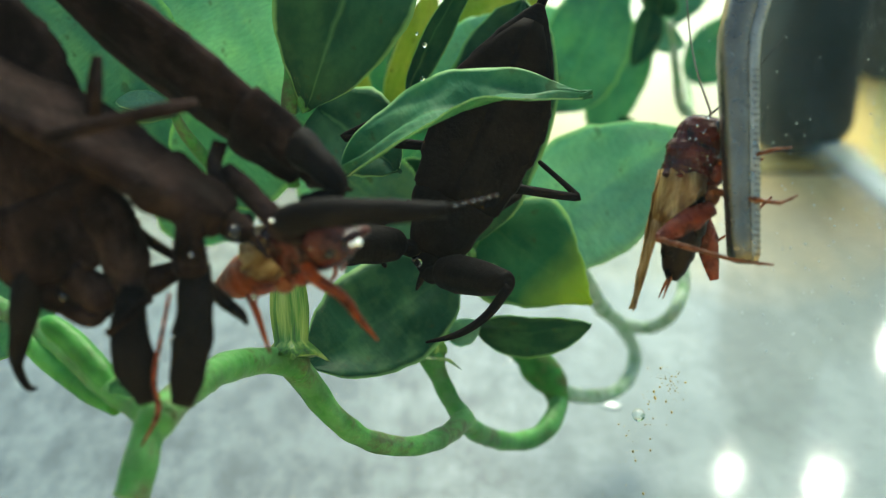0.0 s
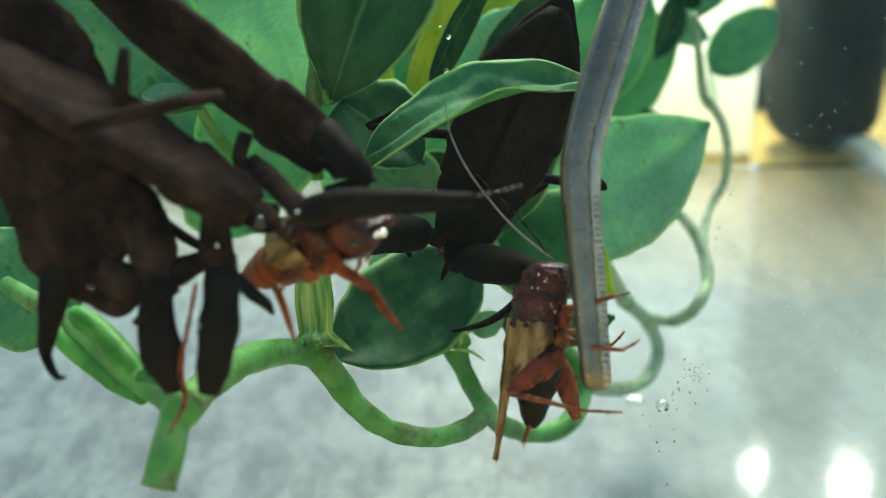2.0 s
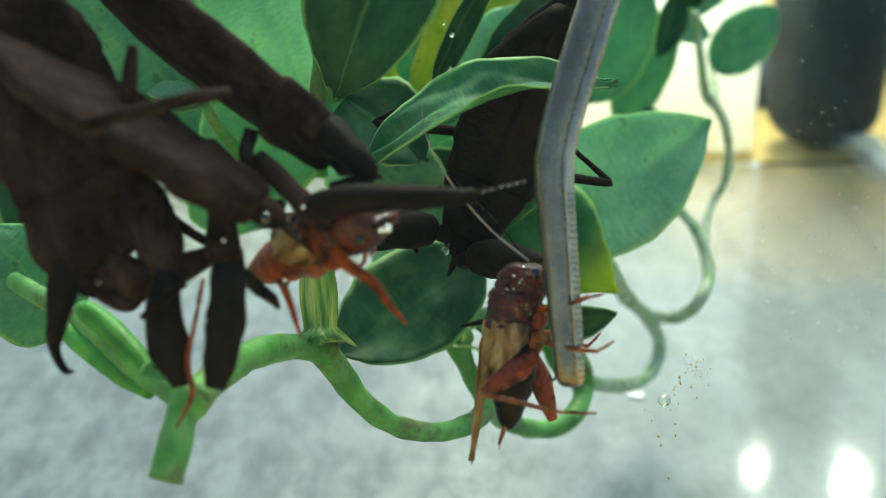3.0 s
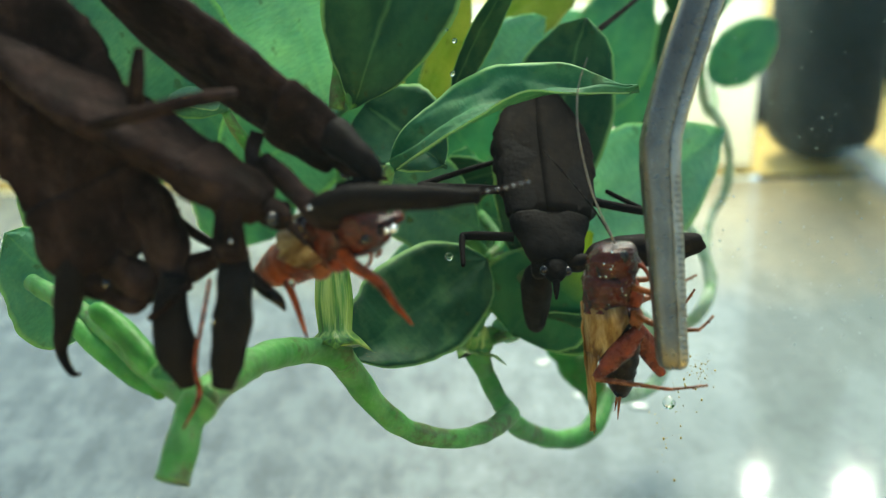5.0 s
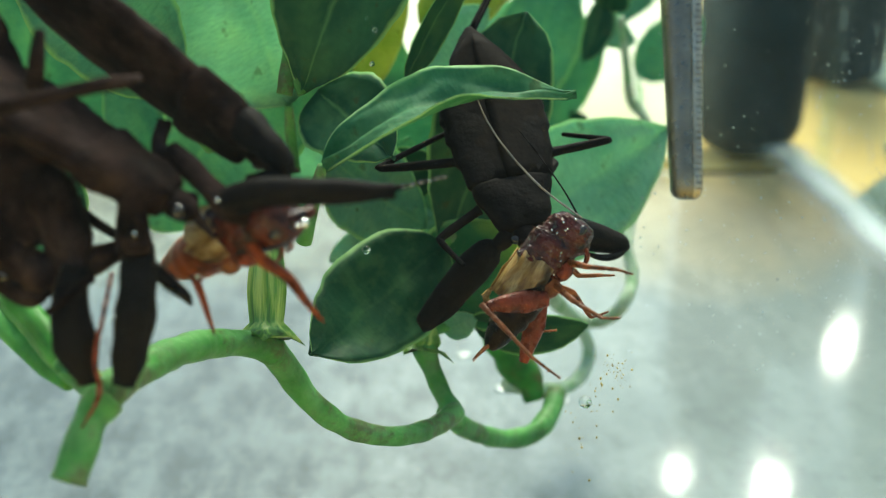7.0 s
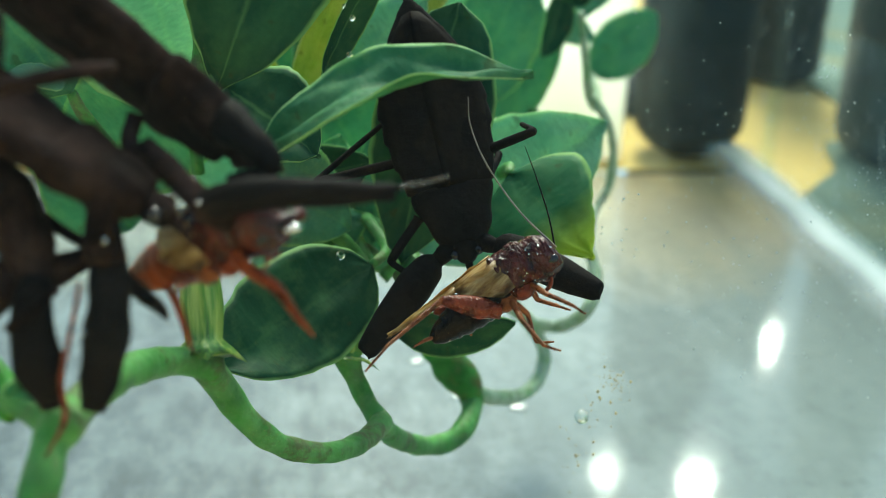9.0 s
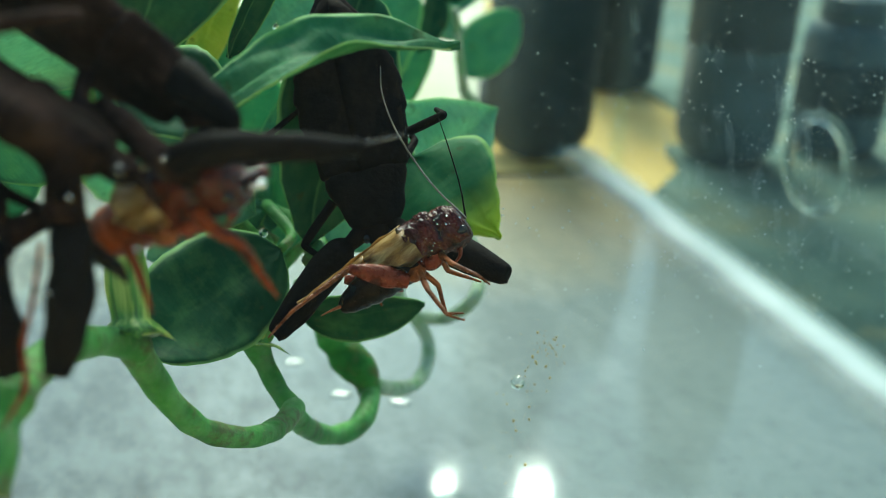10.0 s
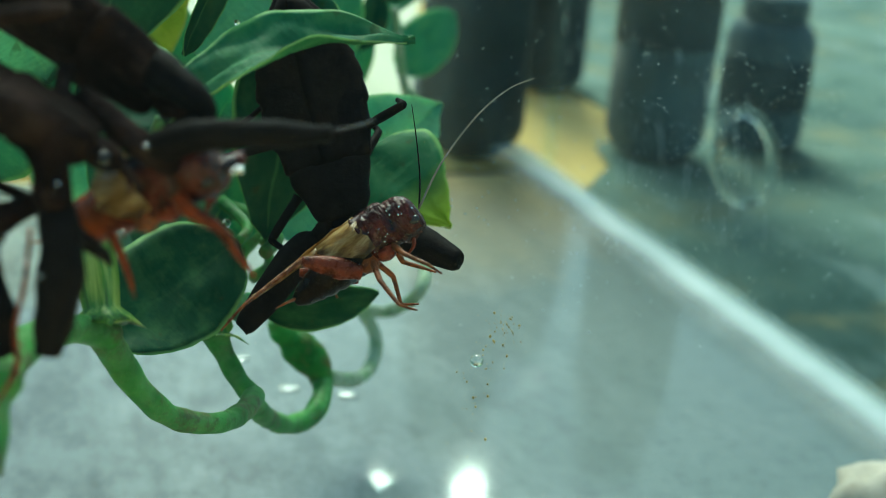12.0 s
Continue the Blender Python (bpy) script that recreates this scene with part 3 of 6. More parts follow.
def blade_frame(foot, tip, roll):
    """The pose of a leaf from its foot to its tip; at roll 0 its face is turned to the camera's starting place."""
    foot, tip = Vector(foot), Vector(tip)
    y = (tip - foot).normalized()
    out = Vector((0.0, 0.0, 0.125)) - (foot + tip) / 2
    z = (out - y * out.dot(y)).normalized()
    x = y.cross(z)
    m = Matrix((x, y, z)).transposed().to_4x4()
    m.translation = foot
    return m @ pose(0, 0, 0, 0, roll, 0)


PLANT = thing("pothos_plant", pose(*(-0.0261, 0.09043, 0.06585)), "bushy green trailing plant with glossy leaves, hanging in the water", "plant")
UNPLANT = PLANT.matrix_basis.inverted()
LEAVES = {}


def leaf(key, foot, tip, width, roll, mat, petiole=None, label="", **shape):
    m = blade_frame(foot, tip, roll)
    ob = part("leaf", blade_mesh((Vector(tip) - Vector(foot)).length, width, seed=len(LEAVES), **shape), mat, PLANT, label, UNPLANT @ m)
    LEAVES[key] = (ob, m)
    if petiole:
        inv = m.inverted()
        line = [inv @ Vector(foot), *[inv @ Vector(p) for p in petiole]]
        part("petiole", tube(line, [0.0006, 0.0008, 0.0009], 5, 8), STEM, ob)
    return ob


def stem(pts, radii, label="", n=8, rough=0.16, mat=None):
    return part("stem", tube([UNPLANT @ Vector(p) for p in pts], radii, n, 14, rough=rough), mat or STEM, PLANT, label)


stem([(-0.02647, 0.08847, 0.06635), (-0.02604, 0.0903, 0.06821), (-0.02575, 0.09317, 0.06996), (-0.02499, 0.09465, 0.07097)], [0.0017, 0.0016, 0.0016, 0.0018], "thick cut foot of the stem")
stem([(-0.02509, 0.09452, 0.07065), (-0.02784, 0.09684, 0.07105), (-0.03147, 0.10026, 0.07151), (-0.03582, 0.10486, 0.07222), (-0.04039, 0.10928, 0.07248), (-0.04787, 0.11511, 0.07354)], [0.0016, 0.0014, 0.0014, 0.0013, 0.0012, 0.001])
stem([(-0.02534, 0.09447, 0.07051), (-0.02434, 0.10158, 0.06943), (-0.02234, 0.1095, 0.06767), (-0.02002, 0.11607, 0.06524), (-0.01754, 0.11964, 0.0634), (-0.01593, 0.12119, 0.0619)], [0.0017, 0.0016, 0.00155, 0.0015, 0.0016, 0.0016])
stem([(-0.01674, 0.12053, 0.06294), (-0.01512, 0.12309, 0.05861), (-0.0127, 0.12443, 0.0539), (-0.00908, 0.12774, 0.04876), (-0.00392, 0.13177, 0.04538), (0.00044, 0.13926, 0.04256), (0.00293, 0.14622, 0.0411)], [0.00165, 0.0015, 0.00138, 0.00132, 0.00132, 0.00135, 0.0015])
stem([(0.00323, 0.14598, 0.04052), (0.00124, 0.1479, 0.0426), (-0.00046, 0.14918, 0.04576), (-0.0017, 0.15034, 0.04864), (-0.00217, 0.15144, 0.05137), (-0.00031, 0.15471, 0.05412)], [0.0014, 0.0013, 0.0013, 0.0019, 0.0013, 0.0011])
stem([(0.00262, 0.14616, 0.04095), (0.00536, 0.15324, 0.03447), (0.01049, 0.16324, 0.02717), (0.01529, 0.16885, 0.02504), (0.01807, 0.17353, 0.02594), (0.01918, 0.17843, 0.0274)], [0.0014, 0.0014, 0.0015, 0.0016, 0.0016, 0.0016])
stem([(0.01909, 0.17685, 0.02616), (0.01798, 0.17807, 0.02917), (0.01557, 0.17911, 0.03175), (0.013, 0.17908, 0.03435), (0.0111, 0.17904, 0.03693)], [0.0016, 0.0022, 0.0027, 0.0025, 0.0012], "swollen knobbly olive node of the stem", mat=STEM_NODE, rough=0.4)
stem([(0.01872, 0.17853, 0.02766), (0.02476, 0.18877, 0.02096), (0.03164, 0.2014, 0.01483), (0.03601, 0.20969, 0.01399), (0.03709, 0.21331, 0.01763), (0.03416, 0.21335, 0.02307), (0.0298, 0.20912, 0.02861), (0.02431, 0.1889, 0.04263), (0.02146, 0.19104, 0.04792)], [0.0014, 0.0013, 0.0013, 0.0013, 0.0013, 0.0014, 0.0015, 0.0013, 0.0011], "far stem coloured paler to stand for water haze", mat=STEM_HAZED)
stem([(0.03416, 0.21335, 0.02307), (0.03982, 0.21315, 0.02257), (0.04155, 0.20146, 0.03102), (0.04478, 0.20907, 0.03384), (0.04342, 0.21555, 0.03918), (0.03965, 0.22036, 0.04309)], [0.0012, 0.0012, 0.0012, 0.0012, 0.0011, 0.0009], "far stem coloured paler to stand for water haze", mat=STEM_HAZED)
stem([(-0.01895, 0.14532, 0.08426), (-0.01826, 0.14765, 0.09003), (-0.01868, 0.14898, 0.096), (-0.01938, 0.15054, 0.10252)], [0.001, 0.0012, 0.0013, 0.0014])
stem([(-0.00736, 0.17488, 0.05066), (-0.00699, 0.17938, 0.05644), (-0.00751, 0.18393, 0.06236), (-0.00849, 0.18921, 0.07009), (-0.00767, 0.19524, 0.07969), (-0.00682, 0.20274, 0.09291)], [0.0012, 0.0014, 0.0014, 0.0014, 0.0014, 0.0014])
stem([(-0.00186, 0.15144, 0.05137), (0.00129, 0.15987, 0.05353), (0.0005, 0.16661, 0.05688), (-0.0029, 0.17316, 0.05973), (-0.00726, 0.18137, 0.06136)], [0.0011, 0.0011, 0.0011, 0.0011, 0.0011])
stem([(-0.01168, 0.16473, 0.06291), (-0.00763, 0.16443, 0.06215), (-0.0032, 0.16553, 0.05954), (0.00049, 0.16415, 0.05611), (0.00125, 0.15574, 0.05667)], [0.0009, 0.0010, 0.0010, 0.0010, 0.0009])

stem([(0.00502, 0.15233, 0.05858), (0.0071, 0.15685, 0.05904), (0.00532, 0.1635, 0.05952), (0.00215, 0.16995, 0.05956), (-0.00124, 0.17416, 0.0594)], [0.0009, 0.0010, 0.0010, 0.0009, 0.0008])
stem([(-0.00287, 0.16905, 0.05482), (-0.00256, 0.17099, 0.05695), (-0.00312, 0.17413, 0.0594), (-0.00474, 0.17761, 0.06272)], [0.0008, 0.0009, 0.0009, 0.0007])
stem([(0.04458, 0.24, 0.07632), (0.04643, 0.24, 0.06665), (0.04767, 0.24, 0.0603), (0.04986, 0.243, 0.05678), (0.0530, 0.256, 0.0556), (0.05564, 0.27417, 0.05613)], [0.0007, 0.0008, 0.001, 0.0009, 0.0008, 0.0006], "thin pale stem in the back of the plant", mat=STEM_HAZED)
stem([(0.04767, 0.24, 0.0603), (0.05078, 0.236, 0.05587), (0.05241, 0.235, 0.04942), (0.05202, 0.235, 0.04283), (0.04885, 0.231, 0.03906), (0.0462, 0.222, 0.0358), (0.04478, 0.2095, 0.03384)], [0.0009, 0.0009, 0.0009, 0.0008, 0.0008, 0.0006], "thin pale stem in the back of the plant", mat=STEM_HAZED)
stem([(-0.00657, 0.16613, 0.05572), (-0.00384, 0.16694, 0.05765), (-0.00035, 0.16891, 0.05707), (0.00301, 0.16826, 0.05536)], [0.0006, 0.0007, 0.0007, 0.0006])

# sheath with a torn skirt above the joint
def build_sheath(foot, top, r, label):
    foot, top = Vector(foot), Vector(top)
    y = (top - foot)
    m = Matrix.Translation(UNPLANT @ foot) @ y.to_track_quat("Z", "Y").to_matrix().to_4x4()
    L = y.length
    bm = bmesh.new()
    rows = []
    seg = 20
    for i in range(13):
        s = i / 12
        rr = r * (2.1 - 6.0 * s if s < 0.16 else 1.08 + 0.22 * math.sin(math.pi * (s - 0.16)) - 0.5 * max(0, s - 0.5))
        ring = []
        for j in range(seg):
            a = 2 * math.pi * j / seg
            k = rr * (1 + 0.26 * (1 if j % 5 == 0 else 0) - 0.05 * (j % 2))
            z = L * s
            if i == 0:
                k *= 1.02 + 0.16 * (j % 5 == 0)
                z -= 0.0009 * (j % 5 == 0)
            if i == 12:
                z += 0.0016 * math.sin(3 * a)
            ring.append(bm.verts.new((k * math.cos(a), k * math.sin(a), z)))
        rows.append(ring)
    for a, b in zip(rows, rows[1:]):
        for j in range(seg):
            bm.faces.new((a[j], a[(j + 1) % seg], b[(j + 1) % seg], b[j]))
    bm.faces.new(rows[-1])
    bm.faces.new(rows[0][::-1])
    return part("sheath", bm, LEAF_SHEATH, PLANT, label, m)


LEAF_SHEATH, _t, _b = nodes("leaf_sheath")
_n = noise_tex(_t, 700, 4, 0.6, stretch=(1, 1, 0.06))
link(_t, ramp(_t, _n.outputs[0], [(0.38, (0.025, 0.085, 0.008)), (0.5, (0.09, 0.23, 0.02)), (0.62, (0.34, 0.44, 0.09))]).outputs[0], _b.inputs["Base Color"])
_b.inputs["Roughness"].default_value = 0.45
bump(_t, _b, _n.outputs[0], 0.6, 0.0004)
build_sheath((-0.01649, 0.11982, 0.06386), (-0.01731, 0.12542, 0.07237), 0.00135, "ribbed yellow-green sheath with a torn skirt")
build_sheath((-0.00209, 0.15022, 0.04835), (-0.0017, 0.15115, 0.05065), 0.0017, "small torn sheath on the stem")
stem([(-0.02912, 0.09772, 0.07056), (-0.03093, 0.09945, 0.07218), (-0.03411, 0.10233, 0.07396), (-0.03669, 0.1039, 0.07519), (-0.03786, 0.10493, 0.07505)], [0.0008, 0.0012, 0.0013, 0.0011, 0.0004], "rolled green leaf bud", mat=BUD, rough=0.05)
stem([(-0.0299, 0.09841, 0.06959), (-0.03308, 0.10168, 0.06968), (-0.03775, 0.10535, 0.07076), (-0.04116, 0.10805, 0.0721), (-0.04227, 0.1083, 0.07271)], [0.0008, 0.0013, 0.0012, 0.0009, 0.0004], "rolled dark green leaf bud", mat=BUD, rough=0.05)

leaf("arched", (-0.01062, 0.12169, 0.08449), (0.01582, 0.12684, 0.09192), 0.0085, -58, LEAF_ARCH, [(-0.01163, 0.12235, 0.0808), (-0.01282, 0.12334, 0.07523)], "arched folded mid-green leaf with a pale edge", bend=0.115, fold=0.5, peak=0.46, sharp=0.95, wave=0.15, n=44, m=14)
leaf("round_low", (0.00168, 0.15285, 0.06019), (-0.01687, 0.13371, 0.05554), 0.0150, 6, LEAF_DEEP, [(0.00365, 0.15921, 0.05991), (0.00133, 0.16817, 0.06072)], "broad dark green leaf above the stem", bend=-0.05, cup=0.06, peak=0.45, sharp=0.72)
leaf("yellow_tip", (0.00611, 0.15882, 0.0643), (0.02045, 0.15295, 0.0551), 0.0165, -8, LEAF_TIPPED, [(0.00449, 0.16346, 0.0651), (0.00133, 0.16941, 0.0638)], "rounded green leaf with a yellowed tip", bend=0.05, cup=-0.05, peak=0.38, sharp=1.2, wave=0.02)
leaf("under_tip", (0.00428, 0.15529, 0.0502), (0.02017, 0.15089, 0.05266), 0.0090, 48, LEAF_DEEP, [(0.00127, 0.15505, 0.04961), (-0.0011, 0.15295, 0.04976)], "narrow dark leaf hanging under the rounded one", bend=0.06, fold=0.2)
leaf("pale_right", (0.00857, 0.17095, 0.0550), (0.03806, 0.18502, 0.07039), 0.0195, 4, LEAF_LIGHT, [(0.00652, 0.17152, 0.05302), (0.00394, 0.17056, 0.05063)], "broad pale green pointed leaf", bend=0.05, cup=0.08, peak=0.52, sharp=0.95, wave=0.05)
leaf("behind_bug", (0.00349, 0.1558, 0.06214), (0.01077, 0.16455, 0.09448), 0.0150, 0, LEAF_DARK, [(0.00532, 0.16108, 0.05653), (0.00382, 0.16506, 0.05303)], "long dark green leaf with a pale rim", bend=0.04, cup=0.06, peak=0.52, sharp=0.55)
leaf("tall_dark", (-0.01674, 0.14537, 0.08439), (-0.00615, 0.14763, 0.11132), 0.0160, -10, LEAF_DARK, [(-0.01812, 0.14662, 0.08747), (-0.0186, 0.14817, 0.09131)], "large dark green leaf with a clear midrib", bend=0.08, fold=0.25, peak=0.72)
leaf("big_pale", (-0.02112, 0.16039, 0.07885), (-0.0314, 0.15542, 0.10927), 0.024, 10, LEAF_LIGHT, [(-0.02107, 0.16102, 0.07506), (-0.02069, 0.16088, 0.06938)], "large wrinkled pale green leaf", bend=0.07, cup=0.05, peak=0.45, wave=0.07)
leaf("left_dark", (-0.03234, 0.14326, 0.08449), (-0.04802, 0.14264, 0.10433), 0.0155, 8, LEAF_MID, [(-0.0314, 0.14428, 0.0817), (-0.02887, 0.14749, 0.07628)], "green leaf with a pale edge", bend=0.05, cup=0.08, sharp=0.5)
leaf("gap", (-0.036, 0.16248, 0.06799), (-0.01657, 0.16537, 0.08584), 0.0190, 6, LEAF_MID, None, "", bend=0.04)
leaf("left_slip", (-0.03258, 0.1417, 0.08597), (-0.0379, 0.13806, 0.08765), 0.0035, 40, LEAF_LIGHT, None, "curled pale leaf end", bend=0.1)
leaf("far_left", (-0.04938, 0.13496, 0.05861), (-0.05641, 0.13007, 0.07321), 0.0150, 18, LEAF_MID, None, "green leaf at the edge of the plant", bend=0.08)
leaf("left_back", (-0.03558, 0.16616, 0.08246), (-0.03939, 0.16385, 0.10343), 0.0110, -25, LEAF_DARK, None, "", bend=0.05)
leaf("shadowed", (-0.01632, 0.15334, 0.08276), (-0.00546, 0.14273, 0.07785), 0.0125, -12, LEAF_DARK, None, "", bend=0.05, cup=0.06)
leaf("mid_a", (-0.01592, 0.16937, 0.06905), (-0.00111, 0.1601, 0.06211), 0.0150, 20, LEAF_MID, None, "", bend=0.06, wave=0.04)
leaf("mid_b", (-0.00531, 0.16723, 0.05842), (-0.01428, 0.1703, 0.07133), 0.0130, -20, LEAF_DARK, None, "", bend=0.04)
leaf("mid_c", (-0.00744, 0.17706, 0.05069), (-0.00208, 0.18019, 0.06912), 0.0120, 25, LEAF_MID, None, "", bend=0.06)
leaf("mid_d", (-0.01228, 0.17028, 0.05261), (0.00133, 0.16817, 0.06072), 0.0110, -30, LEAF_MID, None, "", bend=0.06)
leaf("mid_e", (0.00666, 0.17488, 0.05066), (-0.00034, 0.17602, 0.06415), 0.0130, 10, LEAF_MID, None, "", bend=0.05)
leaf("yellow_a", (-0.00885, 0.18614, 0.07318), (-0.00121, 0.1896, 0.09242), 0.0062, 20, LEAF_YELLOW, None, "bright yellow-green narrow leaf", bend=0.05, fold=0.3)
leaf("yellow_b", (-0.01288, 0.18795, 0.07231), (-0.01419, 0.18735, 0.08152), 0.0045, 20, LEAF_YELLOW, None, "small yellowed leaf", bend=0.05)
leaf("yellow_c", (0.0010, 0.1860, 0.0855), (0.0165, 0.1890, 0.0940), 0.0100, -10, LEAF_YELLOW, None, "yellowed leaf", bend=0.04)
leaf("yellow_d", (-0.00867, 0.18685, 0.05358), (-0.00493, 0.18327, 0.05007), 0.0045, 10, LEAF_YELLOW, None, "", bend=0.05)
leaf("narrow", (-0.00478, 0.15779, 0.08308), (0.00403, 0.15814, 0.09997), 0.0048, 35, LEAF_DARK, None, "narrow folded dark leaf", bend=-0.06, fold=0.4)
leaf("upper_mid", (-0.00119, 0.18083, 0.07871), (0.00963, 0.17967, 0.08919), 0.0095, -20, LEAF_LIGHT, None, "", bend=0.05)
leaf("upper_back", (-0.00794, 0.19719, 0.06582), (-0.00221, 0.19929, 0.08436), 0.0150, 12, LEAF_MID, None, "", bend=0.05)
leaf("small_low", (0.00048, 0.15475, 0.04888), (0.00517, 0.15377, 0.0518), 0.0042, 20, LEAF_LIGHT, None, "", bend=0.06)
leaf("far_a", (0.02178, 0.22767, 0.06118), (0.03257, 0.23315, 0.0881), 0.0170, 14, LEAF_MID, None, "green leaf in the back of the plant", bend=0.06)
leaf("far_b", (0.03190, 0.25000, 0.05031), (0.04293, 0.25000, 0.07507), 0.0115, -18, LEAF_MID, None, "green leaf in the back of the plant", bend=0.06)
leaf("far_c", (0.05564, 0.27417, 0.05613), (0.07174, 0.28448, 0.06831), 0.0130, 10, LEAF_MID, None, "green leaf in the back of the plant", bend=0.06)
leaf("far_e", (0.01337, 0.24566, 0.06565), (0.02779, 0.24413, 0.07522), 0.0180, 0, LEAF_LIGHT, None, "green leaf in the back of the plant", bend=0.06)
leaf("mid_f", (-0.00678, 0.17216, 0.05463), (-0.01475, 0.16919, 0.05285), 0.0065, 15, LEAF_LIGHT, None, "", bend=0.08)
leaf("mid_g", (-0.01014, 0.16604, 0.06626), (0.00181, 0.16452, 0.07015), 0.0085, 12, LEAF_DARK, None, "", bend=0.08, cup=0.06)
leaf("mid_h", (0.00239, 0.17253, 0.05528), (0.00479, 0.17792, 0.07387), 0.0070, -18, LEAF_MID, None, "", bend=0.06, fold=0.25)
leaf("mid_i", (-0.00466, 0.17307, 0.05147), (-0.00212, 0.17575, 0.06338), 0.0055, 22, LEAF_LIGHT, None, "", bend=0.07, fold=0.2)
leaf("torn", (-0.02918, 0.09542, 0.07286), (-0.02624, 0.09586, 0.07664), 0.0034, 30, LEAF_MID, None, "torn bluish-green scrap of leaf at the joint", bend=0.12, fold=0.5, wave=0.2)
leaf("torn_low", (-0.02721, 0.09598, 0.07559), (-0.02822, 0.09472, 0.0738), 0.0026, -30, LEAF_DARK, None, "torn scrap of leaf at the joint", bend=-0.15, fold=0.4, wave=0.2)
leaf("gap_b", (-0.03264, 0.17176, 0.06429), (-0.04536, 0.17294, 0.08322), 0.0170, 8, LEAF_MID, None, "", bend=0.05)
leaf("back_left", (-0.03356, 0.18616, 0.05187), (-0.04351, 0.18757, 0.0687), 0.0180, 0, LEAF_MID, None, "", bend=0.05)
leaf("back_edge", (-0.066, 0.19, 0.052), (-0.055, 0.19, 0.106), 0.030, 10, LEAF_MID, None, "", bend=0.05)
leaf("edge_low", (-0.052, 0.152, 0.058), (-0.060, 0.150, 0.083), 0.0150, 10, LEAF_DARK, None, "", bend=0.06)
leaf("back_low", (-0.01394, 0.19692, 0.05181), (-0.02117, 0.1986, 0.06932), 0.0170, 8, LEAF_LIGHT, None, "", bend=0.05)
leaf("back_mid", (0.00349, 0.19873, 0.0563), (-0.00794, 0.20144, 0.07633), 0.0200, -8, LEAF_MID, None, "", bend=0.05)


far = random.Random(11)
SPOT_A, SPOT_B = Vector((0.02178, 0.237, 0.08428)), Vector((0.05663, 0.27365, 0.0415))
for i in range(9):
    foot = Vector([a + (b - a) * far.random() for a, b in zip(SPOT_A, SPOT_B)])
    tip = foot + Vector((far.uniform(-0.012, 0.014), far.uniform(-0.006, 0.006), far.uniform(-0.012, 0.018)))
    leaf("far_%d" % i, foot, tip, far.uniform(0.004, 0.009), far.uniform(-50, 50), far.choice([LEAF_DARK, LEAF_MID, LEAF_DARK, LEAF_MID]), None, "", bend=far.uniform(-0.1, 0.12), fold=far.uniform(0, 0.4), n=10, m=6)


# ---- water scorpions ----
def jointed(pts, soft=0.12):
    """Knots that keep the limbs of a jointed leg straight between its joints."""
    pts = [Vector(p) for p in pts]
    out = [pts[0]]
    for a, b in zip(pts, pts[1:]):
        out += [a.lerp(b, soft), a.lerp(b, 1 - soft)]
    return out + [pts[-1]]


